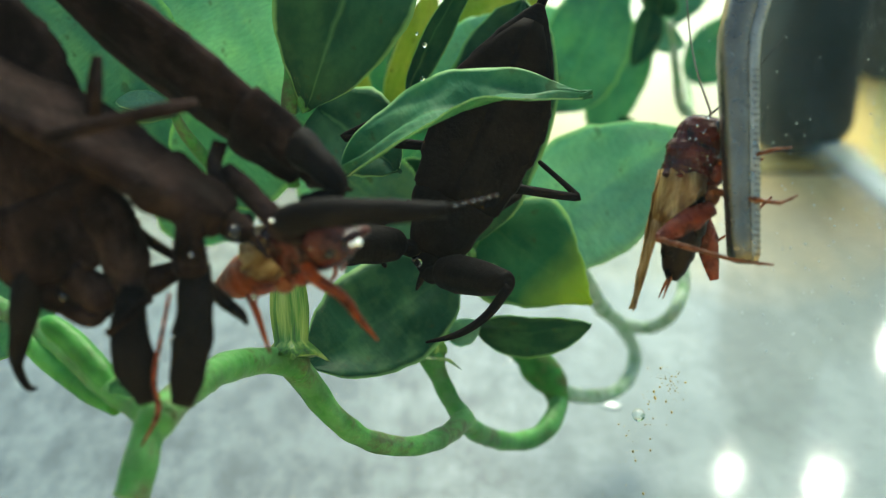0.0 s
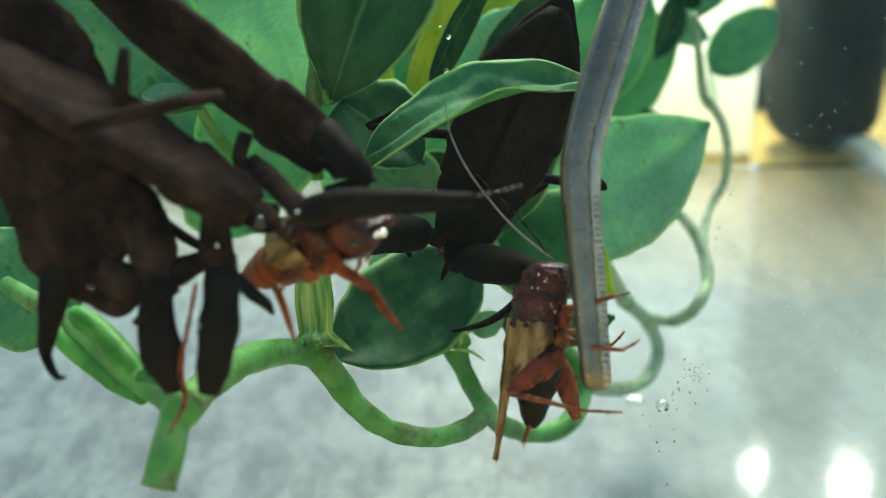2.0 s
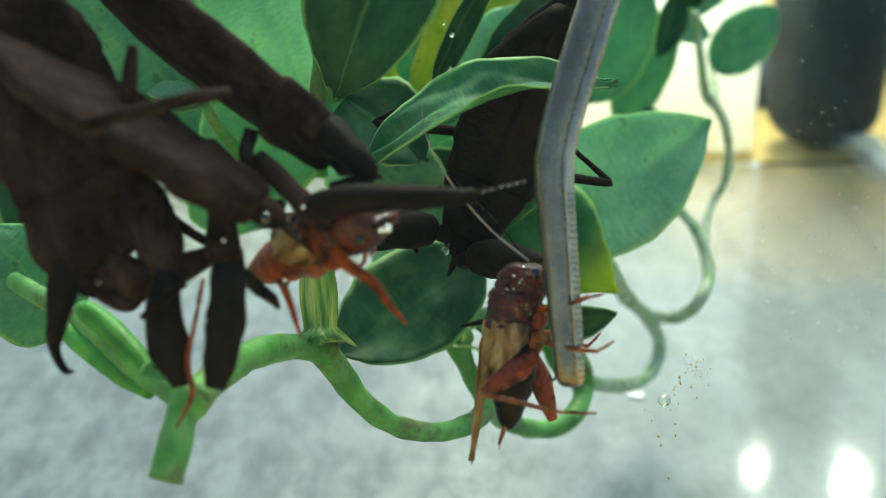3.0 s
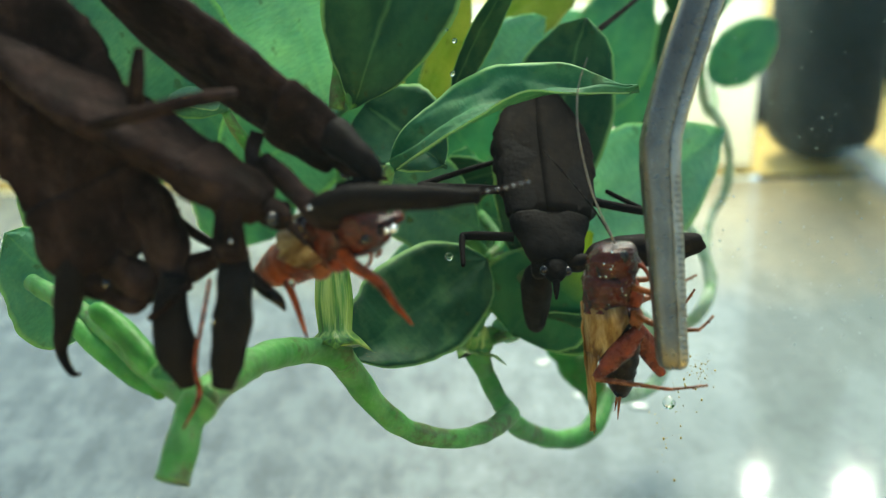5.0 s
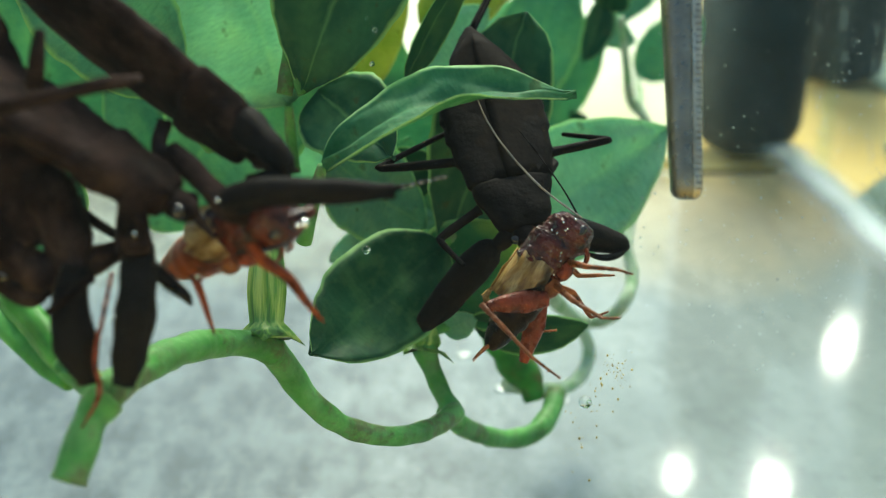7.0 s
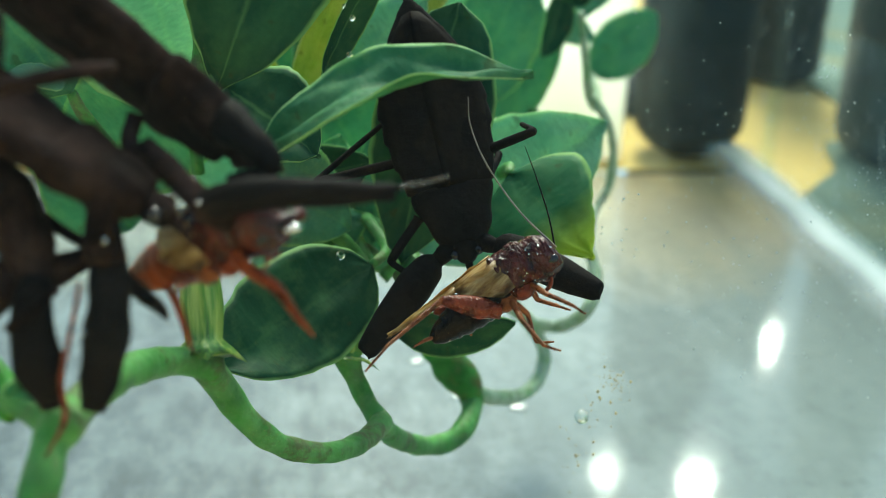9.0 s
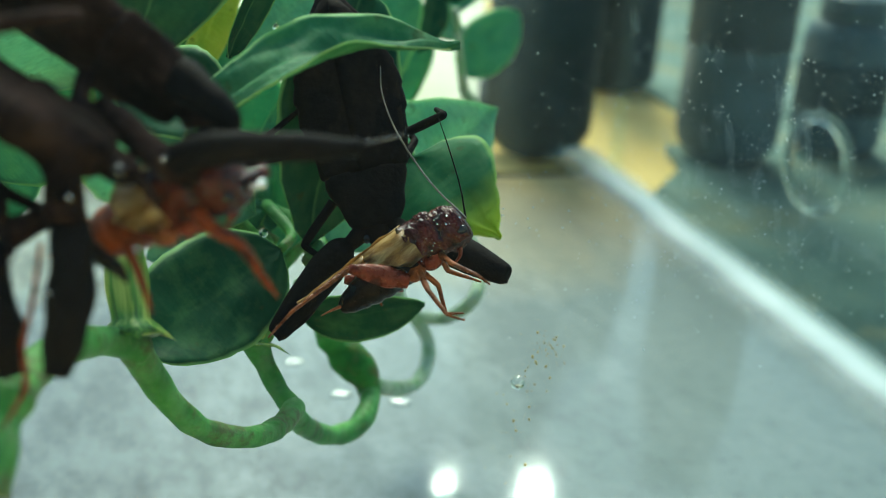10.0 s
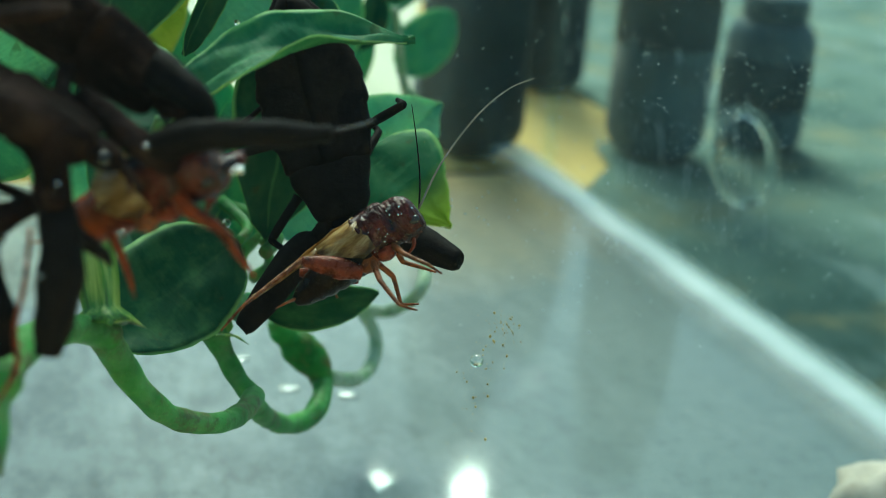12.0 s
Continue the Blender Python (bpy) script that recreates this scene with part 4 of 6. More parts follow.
def build_bug(m, label, mat, wing, siphon=0.030, width=1.0, group="", ragged=0.0, shield=1.0, winged=True):
    """Head at the origin, tail along z, back towards -y; shield widens the plate behind the head."""
    k = 0.001
    ob = thing("water_scorpion", m, label, "water bug", group)
    rows = [(0.2, 0.4, 0.5), (0.6, 1.0, 0.9), (1.4, 1.5, 1.1), (2.2, 1.6, 1.15), (2.9, 1.4, 1.1)]
    part("head", loft(smooth_rows([(z * k, a * k, b * k) for z, a, b in rows]), 18, 2.2), mat, ob)
    for s in (-1, 1):
        part("eye", ball((s * 1.45 * k, -0.3 * k, 1.5 * k), 0.62 * k, 10, 8), EYE, ob, "glossy black eye")
    part("beak", tube([(0, 0, 0.4 * k), (0, 0.4 * k, -0.8 * k), (0, 0.9 * k, -1.9 * k)], [0.5 * k, 0.4 * k, 0.15 * k], 4, 8), mat, ob)
    rows = [(2.6, 1.8, 1.1), (3.0, 3.0, 1.4), (4.5, 3.9, 1.7), (6.5, 4.5, 1.8), (8.2, 5.1, 1.8), (9.5, 5.4, 1.75), (10.0, 5.1, 1.5)]
    bm = loft(smooth_rows([(z * k, a * k * width * shield, b * k * shield) for z, a, b in rows], 6), 30, 3.4 if ragged else 2.6, 0.10 + ragged * 0.6)
    for v in bm.verts:                                  # scuffed, angular rim
        if ragged:
            p = v.co / k
            v.co.x *= 1 + 0.22 * ragged * math.copysign(1, noise.noise(p * 0.9)) + 0.5 * ragged * noise.noise(p * 1.7)
    for v in bm.verts:                                  # two low ridges along the shield
        v.co.y -= 0.25 * k * math.exp(-((abs(v.co.x) - 1.5 * k) / (0.5 * k)) ** 2) * (1 if v.co.y < 0 else 0)
    part("pronotum", bm, mat, ob)
    rows = [(9.4, 5.0, 1.4), (10.5, 5.55, 1.6), (14, 6.2, 1.6), (19, 6.8, 1.6), (24, 6.2, 1.4), (29, 4.2, 1.1), (33, 1.9, 0.7), (35, 0.5, 0.4)]
    bm = loft(smooth_rows([(z * k, a * k * width, b * k) for z, a, b in rows], 8), 26, 2.4, 0.06 + ragged * 0.6)
    for v in bm.verts:                                  # the rim steps in at each segment
        v.co.x *= 1.02 - 0.05 * ((v.co.z / (3.3 * k)) % 1.0)
    part("abdomen", bm, mat, ob)
    # the folded fore wings lie over the back, one over the other
    for s in (-1, 1) if winged else ():
        bm = bmesh.new()
        grid = []
        for i in range(15):
            z = (9.6 + 23.0 * i / 14) * k
            hw = (5.1 + 1.4 * math.sin(min(1, i / 9) * math.pi / 2)) * (1 - max(0, (i - 7) / 7.4) ** 1.6 * 0.88) * k * width
            hw *= 1 + 1.6 * ragged * noise.noise(Vector((z * 330, s * 3.3, width)))
            row = []
            for j in range(7):
                x = s * hw * (j / 6 * 1.12 - 0.12) + 5.0 * ragged * k * noise.noise(Vector((z * 210, j * 0.2, width + s)))
                y = -(1.72 * (1 - 0.55 * (j / 6) ** 2) + 0.05 * (s + 1)) * k + (0.10 + 3.0 * ragged) * k * noise.noise(Vector((x * 600, z * 400, s)))
                row.append((bm.verts.new((x, y, z)), bm.verts.new((x, y + 0.14 * k, z))))
            grid.append(row)
        for i in range(14):
            for j in range(6):
                for q in (0, 1):
                    bm.faces.new([grid[a][b][q] for a, b in ((i, j), (i, j + 1), (i + 1, j + 1), (i + 1, j))])
            for j in (0, 6):
                bm.faces.new([grid[i][j][0], grid[i + 1][j][0], grid[i + 1][j][1], grid[i][j][1]])
        for i in (0, 14):
            for j in range(6):
                bm.faces.new([grid[i][j][0], grid[i][j + 1][0], grid[i][j + 1][1], grid[i][j][1]])
        part("fore_wing", bm, wing, ob, "leathery folded wing")
    if siphon:
        for s in (-1, 1):
            part("breathing_tube", tube([(s * 0.25 * k, 0, 0), (s * 0.25 * k, 0.5 * k, siphon * 0.5), (0.1 * s * k, 0, siphon)], [0.32 * k, 0.25 * k, 0.14 * k], 6, 6), mat, ob, "", Matrix.Translation((0, 0, 34 * k)))
    return ob


def raptorial(parent, shoulder, side, mat, L=0.0165):
    """A grasping fore leg: part with a stout femur along x and a hooked tibia under it, hinged at the far end."""
    k = 0.001 * side
    e = 0.001
    bm = tube([(0, 0, 0), (1.2 * k, 0, -0.2 * e), (2.6 * k, 0, 0)], [1.0 * e, 1.15 * e, 0.9 * e], 5, 12)
    tube([(2.3 * k, 0, 0), (3.6 * k, 0, 0.2 * e), (6.5 * k, 0, 0.25 * e), (11.5 * k, 0, 0.1 * e), (L * side - 0.6 * k, 0, 0), (L * side, 0, 0)], [0.9 * e, 1.9 * e, 2.3 * e, 2.0 * e, 1.3 * e, 0.3 * e], 5, 14, 0.85, bm=bm)
    fem = part("fore_leg", bm, mat, parent, "stout grasping fore leg", Matrix.Translation(shoulder))
    s = side
    bm = tube([(0, 0, 0), (-3.8 * e * s, 0, -1.0 * e), (-7.4 * e * s, 0, -0.7 * e), (-10.8 * e * s, 0, 0.8 * e)], [0.6 * e, 0.5 * e, 0.4 * e, 0.14 * e], 6, 10)
    tib = part("tibia", bm, mat, fem, "curved hooked tibia", Matrix.Translation((L * side, 0, -0.3 * e)))
    return fem, tib


K = 0.001
HUNTER = build_bug(pose(-0.00241, 0.13326, 0.06777, -23.79, 21.79, -9.29), "black flat water scorpion hunting head-down among the leaves", BUG, BUG_WING, shield=0.93)
FORE_L, TIB_L = raptorial(HUNTER, (-1.8 * K, 0.2 * K, 3.0 * K), -1, BUG)
FORE_R, TIB_R = raptorial(HUNTER, (1.8 * K, 0.2 * K, 3.0 * K), 1, BUG)


def hinged_leg(parent, hip, pts, radii=(0.75, 0.62, 0.5, 0.36, 0.2)):
    line = jointed([Vector(p) * K for p in pts])
    r = [(radii[0] + (radii[-1] - radii[0]) * i / (len(line) - 1)) * K for i in range(len(line))]
    return part("leg", tube(line, r, 4, 9, rough=0.15), BUG, parent, "thin jointed walking leg", Matrix.Translation(Vector(hip) * K))


LEG_ML = hinged_leg(HUNTER, (-4.6, 0.8, 7.2), [(0, 0, 0), (-4.6, 0.4, -4.4), (-1.2, 0.0, -8.0)])
LEG_HL = hinged_leg(HUNTER, (-4.9, 0.8, 14.6), [(0, 0, 0), (-10.8, 1.5, -3.4), (-0.5, 1.8, 8.5)])
LEG_MR = hinged_leg(HUNTER, (4.9, 0.8, 13.6), [(0, 0, 0), (8.6, 1.2, 2.4), (2.4, 2.2, 4.6)])
hinged_leg(HUNTER, (4.6, 0.9, 10.5), [(0, 0, 0), (2.2, 2.4, 3.0), (0.5, 3.2, 7.0)])

# three brown ones cling together in front
CLING = "water scorpions clinging together"
BUG_A = build_bug(pose(-0.02997, 0.09419, 0.08185, -25.94, -19.63, 15.29), "brown water scorpion clinging head-down in a cluster", BUG_BROWN, BUG_WING_BROWN, siphon=0.02, width=1.0, group=CLING, ragged=0.06)
BUG_B = build_bug(pose(-0.01563, 0.09444, 0.0878, -60.57, -0.46, 76.57), "brown water scorpion lying aslant across the cluster", BUG_BROWN, BUG_WING_BROWN, siphon=0.02, width=0.76, group=CLING, ragged=0.06, winged=False)
BUG_D = build_bug(pose(-0.01, 0.10275, 0.08969, 40.69, -41.89, -68.21), "dark water scorpion reaching out from the cluster over its prey", BUG_BROWN, BUG_WING_BROWN, siphon=0.02, width=0.80, group=CLING, ragged=0.02, shield=1.03)


def limb(bug, name, pts, radii, label="", flat=1.0, mat=BUG_BROWN):
    return part(name, tube([inside(bug, p) for p in pts], [r * K for r in radii], 6, 12, flat, rough=0.27), mat, bug, label)


limb(BUG_A, "fore_leg", [(-0.02582, 0.09336, 0.08378), (-0.02589, 0.09122, 0.08116), (-0.02533, 0.09, 0.07814), (-0.02455, 0.0898, 0.07497)], [1.1, 1.75, 1.75, 0.95], "stout dark fore leg", 0.55, BUG)
limb(BUG_A, "fore_leg", [(-0.02064, 0.09406, 0.08553), (-0.02024, 0.09084, 0.08288), (-0.0207, 0.08928, 0.07903), (-0.02151, 0.08885, 0.07529)], [1.2, 1.6, 1.6, 1.0], "stout dark fore leg", 0.55, BUG)
limb(BUG_A, "leg", [(-0.03471, 0.09662, 0.08653), (-0.03495, 0.09409, 0.08294), (-0.03557, 0.09267, 0.07941), (-0.03615, 0.09276, 0.07697), (-0.03529, 0.09206, 0.07524), (-0.03443, 0.09199, 0.07506)], [1.7, 1.4, 1.0, 0.5, 0.4, 0.15], "leg with a hooked claw", 1.0, BUG)
limb(BUG_A, "leg", [(-0.03018, 0.08938, 0.09795), (-0.02562, 0.08881, 0.09923), (-0.02204, 0.09013, 0.09982), (-0.01943, 0.09325, 0.09954)], [0.6, 0.6, 0.55, 0.5], "pale-dusted brown leg")
limb(BUG_A, "leg", [(-0.02797, 0.09494, 0.09838), (-0.02755, 0.09481, 0.10073), (-0.02737, 0.09565, 0.1028)], [0.7, 0.6, 0.4])
limb(BUG_A, "leg", [(-0.02754, 0.09837, 0.08818), (-0.02536, 0.09941, 0.08542), (-0.02219, 0.09784, 0.0842)], [0.5, 0.5, 0.45])
limb(BUG_A, "leg", [(-0.02738, 0.09014, 0.08117), (-0.02529, 0.08976, 0.08288), (-0.02416, 0.09118, 0.08373)], [0.3, 0.3, 0.3])
limb(BUG_A, "leg", [(-0.03304, 0.09537, 0.08342), (-0.03136, 0.09456, 0.08142), (-0.02968, 0.09425, 0.08066), (-0.02848, 0.09465, 0.08164)], [1.3, 1.2, 0.9, 0.5])
limb(BUG_A, "leg", [(-0.02693, 0.09772, 0.08791), (-0.02584, 0.09627, 0.08564), (-0.02593, 0.09445, 0.08382), (-0.02479, 0.09374, 0.08206)], [1.1, 1.0, 0.9, 0.6])
limb(BUG_A, "leg", [(-0.03153, 0.09481, 0.0847), (-0.02896, 0.09501, 0.08253), (-0.02537, 0.09628, 0.08302), (-0.02198, 0.09683, 0.08436)], [1.6, 1.8, 1.3, 0.8])
limb(BUG_A, "leg", [(-0.03025, 0.09813, 0.09158), (-0.0281, 0.09679, 0.08826), (-0.02682, 0.09544, 0.08494), (-0.02621, 0.09392, 0.0825)], [1.6, 2.3, 2.0, 1.2])
limb(BUG_A, "leg", [(-0.03681, 0.09763, 0.08768), (-0.03567, 0.09591, 0.08475), (-0.03327, 0.09501, 0.08253), (-0.0304, 0.09474, 0.08186)], [2.4, 2.2, 1.7, 0.9])
for p, q, r in (((-0.0330, 0.0950, 0.0836), (-0.0326, 0.0942, 0.0812), 0.8), ((-0.0318, 0.0946, 0.0830), (-0.0309, 0.0940, 0.0805), 0.9), ((-0.0305, 0.0945, 0.0826), (-0.0299, 0.0941, 0.0803), 0.7),
                ((-0.0296, 0.0944, 0.0824), (-0.0283, 0.0940, 0.0808), 0.8), ((-0.0340, 0.0953, 0.0846), (-0.0341, 0.0946, 0.0822), 0.7), ((-0.0286, 0.0946, 0.0826), (-0.0277, 0.0943, 0.0812), 0.5)):
    mid = Vector(p).lerp(Vector(q), 0.55) + Vector((0.0004, 0, 0.0001))
    limb(BUG_A, "leg_stub", [p, mid, q], [r, r * 0.8, 0.12], "short torn leg end", 1.0, BUG)
limb(BUG_B, "leg", [(-0.02114, 0.09558, 0.09196), (-0.02024, 0.09394, 0.09057), (-0.0207, 0.09308, 0.08844), (-0.02077, 0.09297, 0.08548)], [0.9, 1.4, 1.5, 1.3])
limb(BUG_B, "leg", [(-0.02369, 0.0977, 0.0892), (-0.02213, 0.09632, 0.08844), (-0.02146, 0.09552, 0.08646), (-0.02156, 0.09481, 0.0847)], [0.35, 0.5, 0.5, 0.4])
limb(BUG_B, "fore_leg", [(-0.01841, 0.09896, 0.09231), (-0.01586, 0.09712, 0.09042), (-0.01335, 0.09529, 0.08858), (-0.01135, 0.09587, 0.08734)], [0.8, 1.0, 1.1, 0.9])
limb(BUG_D, "fore_leg", [(-0.01335, 0.09538, 0.0888), (-0.01033, 0.09381, 0.09023), (-0.00572, 0.09386, 0.09036), (-0.00251, 0.09481, 0.09006), (0.00019, 0.09579, 0.0898)], [1.2, 1.35, 1.2, 0.95, 0.65], "long dark fore leg held out straight", 1.0, BUG)
limb(BUG_D, "leg", [(-0.01302, 0.10274, 0.09365), (-0.01012, 0.09991, 0.09199), (-0.009, 0.09928, 0.09042), (-0.01084, 0.09897, 0.08966), (-0.0123, 0.09897, 0.08966)], [1.5, 1.6, 0.9, 0.7, 0.3], "", 1.0, BUG)
limb(BUG_D, "tarsus", [(9e-05, 0.09586, 0.08997), (0.00221, 0.09792, 0.08973), (0.00469, 0.10004, 0.08964)], [0.22, 0.16, 0.1], "thin beaded foot")
limb(BUG_D, "leg", [(-0.01925, 0.10178, 0.09395), (-0.01974, 0.10086, 0.09168), (-0.01762, 0.09937, 0.09065), (-0.01458, 0.09734, 0.08831)], [0.8, 0.8, 0.7, 0.6])


for p, r in (((0.00028, 0.09541, 0.09019), 0.11), ((0.00103, 0.09593, 0.09015), 0.12), ((0.0018, 0.09694, 0.08998), 0.12), ((0.00258, 0.09748, 0.08999), 0.13), ((0.00326, 0.09801, 0.08995), 0.12), ((0.00395, 0.09855, 0.08996), 0.11), ((0.00465, 0.09909, 0.08997), 0.1)):
    part("droplet", ball(inside(BUG_D, p), 0.7 * r * K, 10, 8), SILVER, BUG_D, "clear bead of water on the foot")
# beads added where the shells show bright highlights
for p, r in (((-0.02819, 0.09328, 0.09428), 0.18), ((-0.02643, 0.09389, 0.09312), 0.16), ((-0.02545, 0.09464, 0.09228), 0.2), ((-0.02036, 0.0916, 0.08745), 0.15), ((-0.02175, 0.08869, 0.08157), 0.14), ((-0.0272, 0.09325, 0.09419), 0.14)):
    part("air_bead", ball(inside(BUG_A, p), r * K, 12, 8, (0.8, 0.8, 1.2)), SILVER, BUG_A, "silvery bead added for a bright highlight")
for p, r in (((-0.01399, 0.09403, 0.08946), 0.16), ((-0.00702, 0.0943, 0.08745), 0.36), ((-0.00758, 0.09423, 0.08728), 0.22)):
    part("air_bead", ball(inside(BUG_B, p), r * K, 12, 8), SILVER, BUG_B, "silvery bead added for a bright highlight")


# ---- crickets ----
def rough_shell(bm, k, amount=0.13):
    """Pits and swellings on a shell."""
    for v in bm.verts:
        p = v.co / k
        d = amount * noise.noise(p * 1.1) + amount * 0.8 * noise.noise(p * 2.9) + amount * 0.7 * abs(noise.noise(p * 6.3))
        v.co.x += d * k * (1 if v.co.x > 0 else -1)
        v.co.y += d * k * (1 if v.co.y > 0 else -1)
    return bm


WING_HALF = (2.75, 2.85, 2.75, 2.5, 2.1, 1.6, 1.3, 1.1, 0.9, 0.75, 0.55, 0.25)
WING_WRAP = (1.3, 1.3, 1.12, 0.88, 0.72, 0.64, 0.6, 0.6, 0.6, 0.6, 0.6, 0.6)


WING_ROOT = Vector((-2.6, 0, -3.4))


def film_of(rows, k):
    """A thin skin over rows of points."""
    bm = bmesh.new()
    grid = [[(bm.verts.new(p), bm.verts.new(p + Vector((0.08 * k, 0, 0)))) for p in row] for row in rows]
    n, m = len(rows) - 1, len(rows[0]) - 1
    for i in range(n):
        for j in range(m):
            for q in (0, 1):
                bm.faces.new([grid[a][b][q] for a, b in ((i, j), (i, j + 1), (i + 1, j + 1), (i + 1, j))])
        for j in (0, m):
            bm.faces.new([grid[i][j][0], grid[i + 1][j][0], grid[i + 1][j][1], grid[i][j][1]])
    for i in (0, n):
        for j in range(m):
            bm.faces.new([grid[i][j][0], grid[i][j + 1][0], grid[i][j + 1][1], grid[i][j][1]])
    return bm


def build_cricket(m, label, dark=True, reach=11):
    """Belly towards x, back towards -x, head along z."""
    k = 0.001
    ob = thing("cricket", m, label, "cricket")
    rows = [(-8.6, 0.5, 0.5), (-7.8, 1.1, 1.1), (-5, 2.0, 2.1), (-2, 2.4, 2.4), (1.0, 2.4, 2.4), (2.2, 1.8, 1.8)]
    bm = loft(smooth_rows([(z * k, a * k, b * k, 0.5 * k, 0) for z, a, b in rows], 6), 18)
    for v in bm.verts:                                 # segment rings
        g = 1 - 0.09 * max(0.0, math.cos(v.co.z * 2 * math.pi / (1.35 * k)))
        v.co.x, v.co.y = (v.co.x - 0.5 * k) * g + 0.5 * k, v.co.y * g
    part("abdomen", bm, C_BLACK if dark else C_ORANGE, ob)
    rows = [(1.2, 2.4, 2.3), (1.5, 2.75, 2.6), (1.9, 2.65, 2.5), (3.2, 2.55, 2.5), (4.3, 2.65, 2.55), (4.8, 2.55, 2.45), (5.2, 2.2, 2.1)]
    part("thorax", rough_shell(loft(smooth_rows([(z * k, a * k, b * k, -0.1 * k, 0) for z, a, b in rows], 9), 44, 2.7, 0.05), k, 0.18), C_RED, ob)
    rows = [(4.3, 2.0, 2.0), (4.9, 2.45, 2.3), (5.6, 2.55, 2.4), (6.6, 2.5, 2.35), (7.3, 2.25, 2.1), (7.8, 1.8, 1.6), (8.05, 0.9, 0.8)]
    part("head", rough_shell(loft(smooth_rows([(z * k, a * k, b * k, (0.15 + 0.16 * (z - 4)) * k, 0) for z, a, b in rows], 9), 44, 2.5, 0.05), k, 0.17), C_RED, ob)
    for s in (-1, 1):
        part("eye", ball((1.5 * k, s * 2.0 * k, 7.0 * k), 0.62 * k, 12, 8, (0.8, 0.6, 1.1)), EYE, ob, "dark oval eye")
        part("palp", tube([(2.6 * k, s * 0.6 * k, 6.0 * k), (3.6 * k, s * 0.9 * k, 5.3 * k), (3.9 * k, s * 0.9 * k, 4.4 * k)], [0.25 * k, 0.2 * k, 0.12 * k], 4, 6), C_THIGH, ob)
        part("coxa", ball((2.3 * k, s * 1.3 * k, 2.6 * k), 1.0 * k, 12, 8, (1.0, 0.9, 1.3)), C_THIGH, ob, "brown leg root")
        part("coxa", ball((2.2 * k, s * 1.4 * k, 0.3 * k), 1.0 * k, 12, 8, (1.0, 0.9, 1.2)), C_LEG, ob, "brown leg root")
        part("cercus", tube([(0.3 * k, s * 0.5 * k, -8.2 * k), (0.0, s * 0.9 * k, -9.4 * k), (-0.2 * k, s * 1.2 * k, -10.6 * k)], [0.22 * k, 0.14 * k, 0.04 * k], 4, 6), C_LEG, ob)
    drops = random.Random(3)
    for i in range(38 if dark else 6):
        z = drops.uniform(-1.0, 7.8)
        a = drops.uniform(0.6, 2.6)
        r = drops.uniform(0.03, 0.15) ** 1.15
        q = 2.55 if z < 6.8 else 2.0
        part("droplet", ball((-q * math.cos(a) * k + 0.25 * k, -q * math.sin(a) * k, z * k), r * k, 10, 8), SILVER, ob, "bead of water, silvered to give a glint")
    part("jaws", ball((2.6 * k, 0, 5.8 * k), 0.9 * k, 10, 8, (0.9, 1.2, 1.1)), C_RED, ob)
    for s in (-1, 1):                                  # folded wings: broad at the root, a narrow strip to the tip
        rows = []
        for i in range(reach + 1):
            z = (2.0 - 1.29 * i) * k
            w, wrap = WING_HALF[i] * k, WING_WRAP[i]
            row = []
            for j in range(9):
                a = math.pi / 2 * j / 8 * wrap
                fold = 0.14 * k * math.sin(j * 2.4 + i * 0.3) + 0.34 * k * noise.noise(Vector((j * 0.8, i * 0.7, s * 2.0)))
                x = -(w + fold) * math.cos(a) - (2.8 * k - w) * 0.95 - 0.1 * k * (s + 1)
                y = s * (w + fold) * math.sin(a)
                row.append(Vector((x, y, z + 0.5 * k * noise.noise(Vector((j * 0.7, i * 0.6, s))))))
            rows.append(row)
        cut = min(4, reach)
        part("wing", film_of(rows[:cut + 1], k), C_WING, ob, "translucent golden wing")
        if reach > cut:                                # the folded strip hangs from the flap
            root = WING_ROOT * k
            part("wing_strip", film_of([[p - root for p in row] for row in rows[cut:]], k), C_WING, ob, "long narrow folded wing end", Matrix.Translation(root))
    return ob


def spiny(line, radii, spines):
    """A thin leg with short spines growing out of it."""
    line = jointed(line)
    r = [radii[0] + (radii[-1] - radii[0]) * i / (len(line) - 1) for i in range(len(line))]
    bm = tube(line, r, 4, 8)
    bm.faces.ensure_lookup_table()
    bm.normal_update()
    picked = [f for i, f in enumerate(bm.faces) if len(f.verts) == 4 and i > len(bm.faces) * 0.4 and (i * 5 + i // 8) % 11 == 0]
    bmesh.ops.poke(bm, faces=picked, offset=0.00045)
    return bm


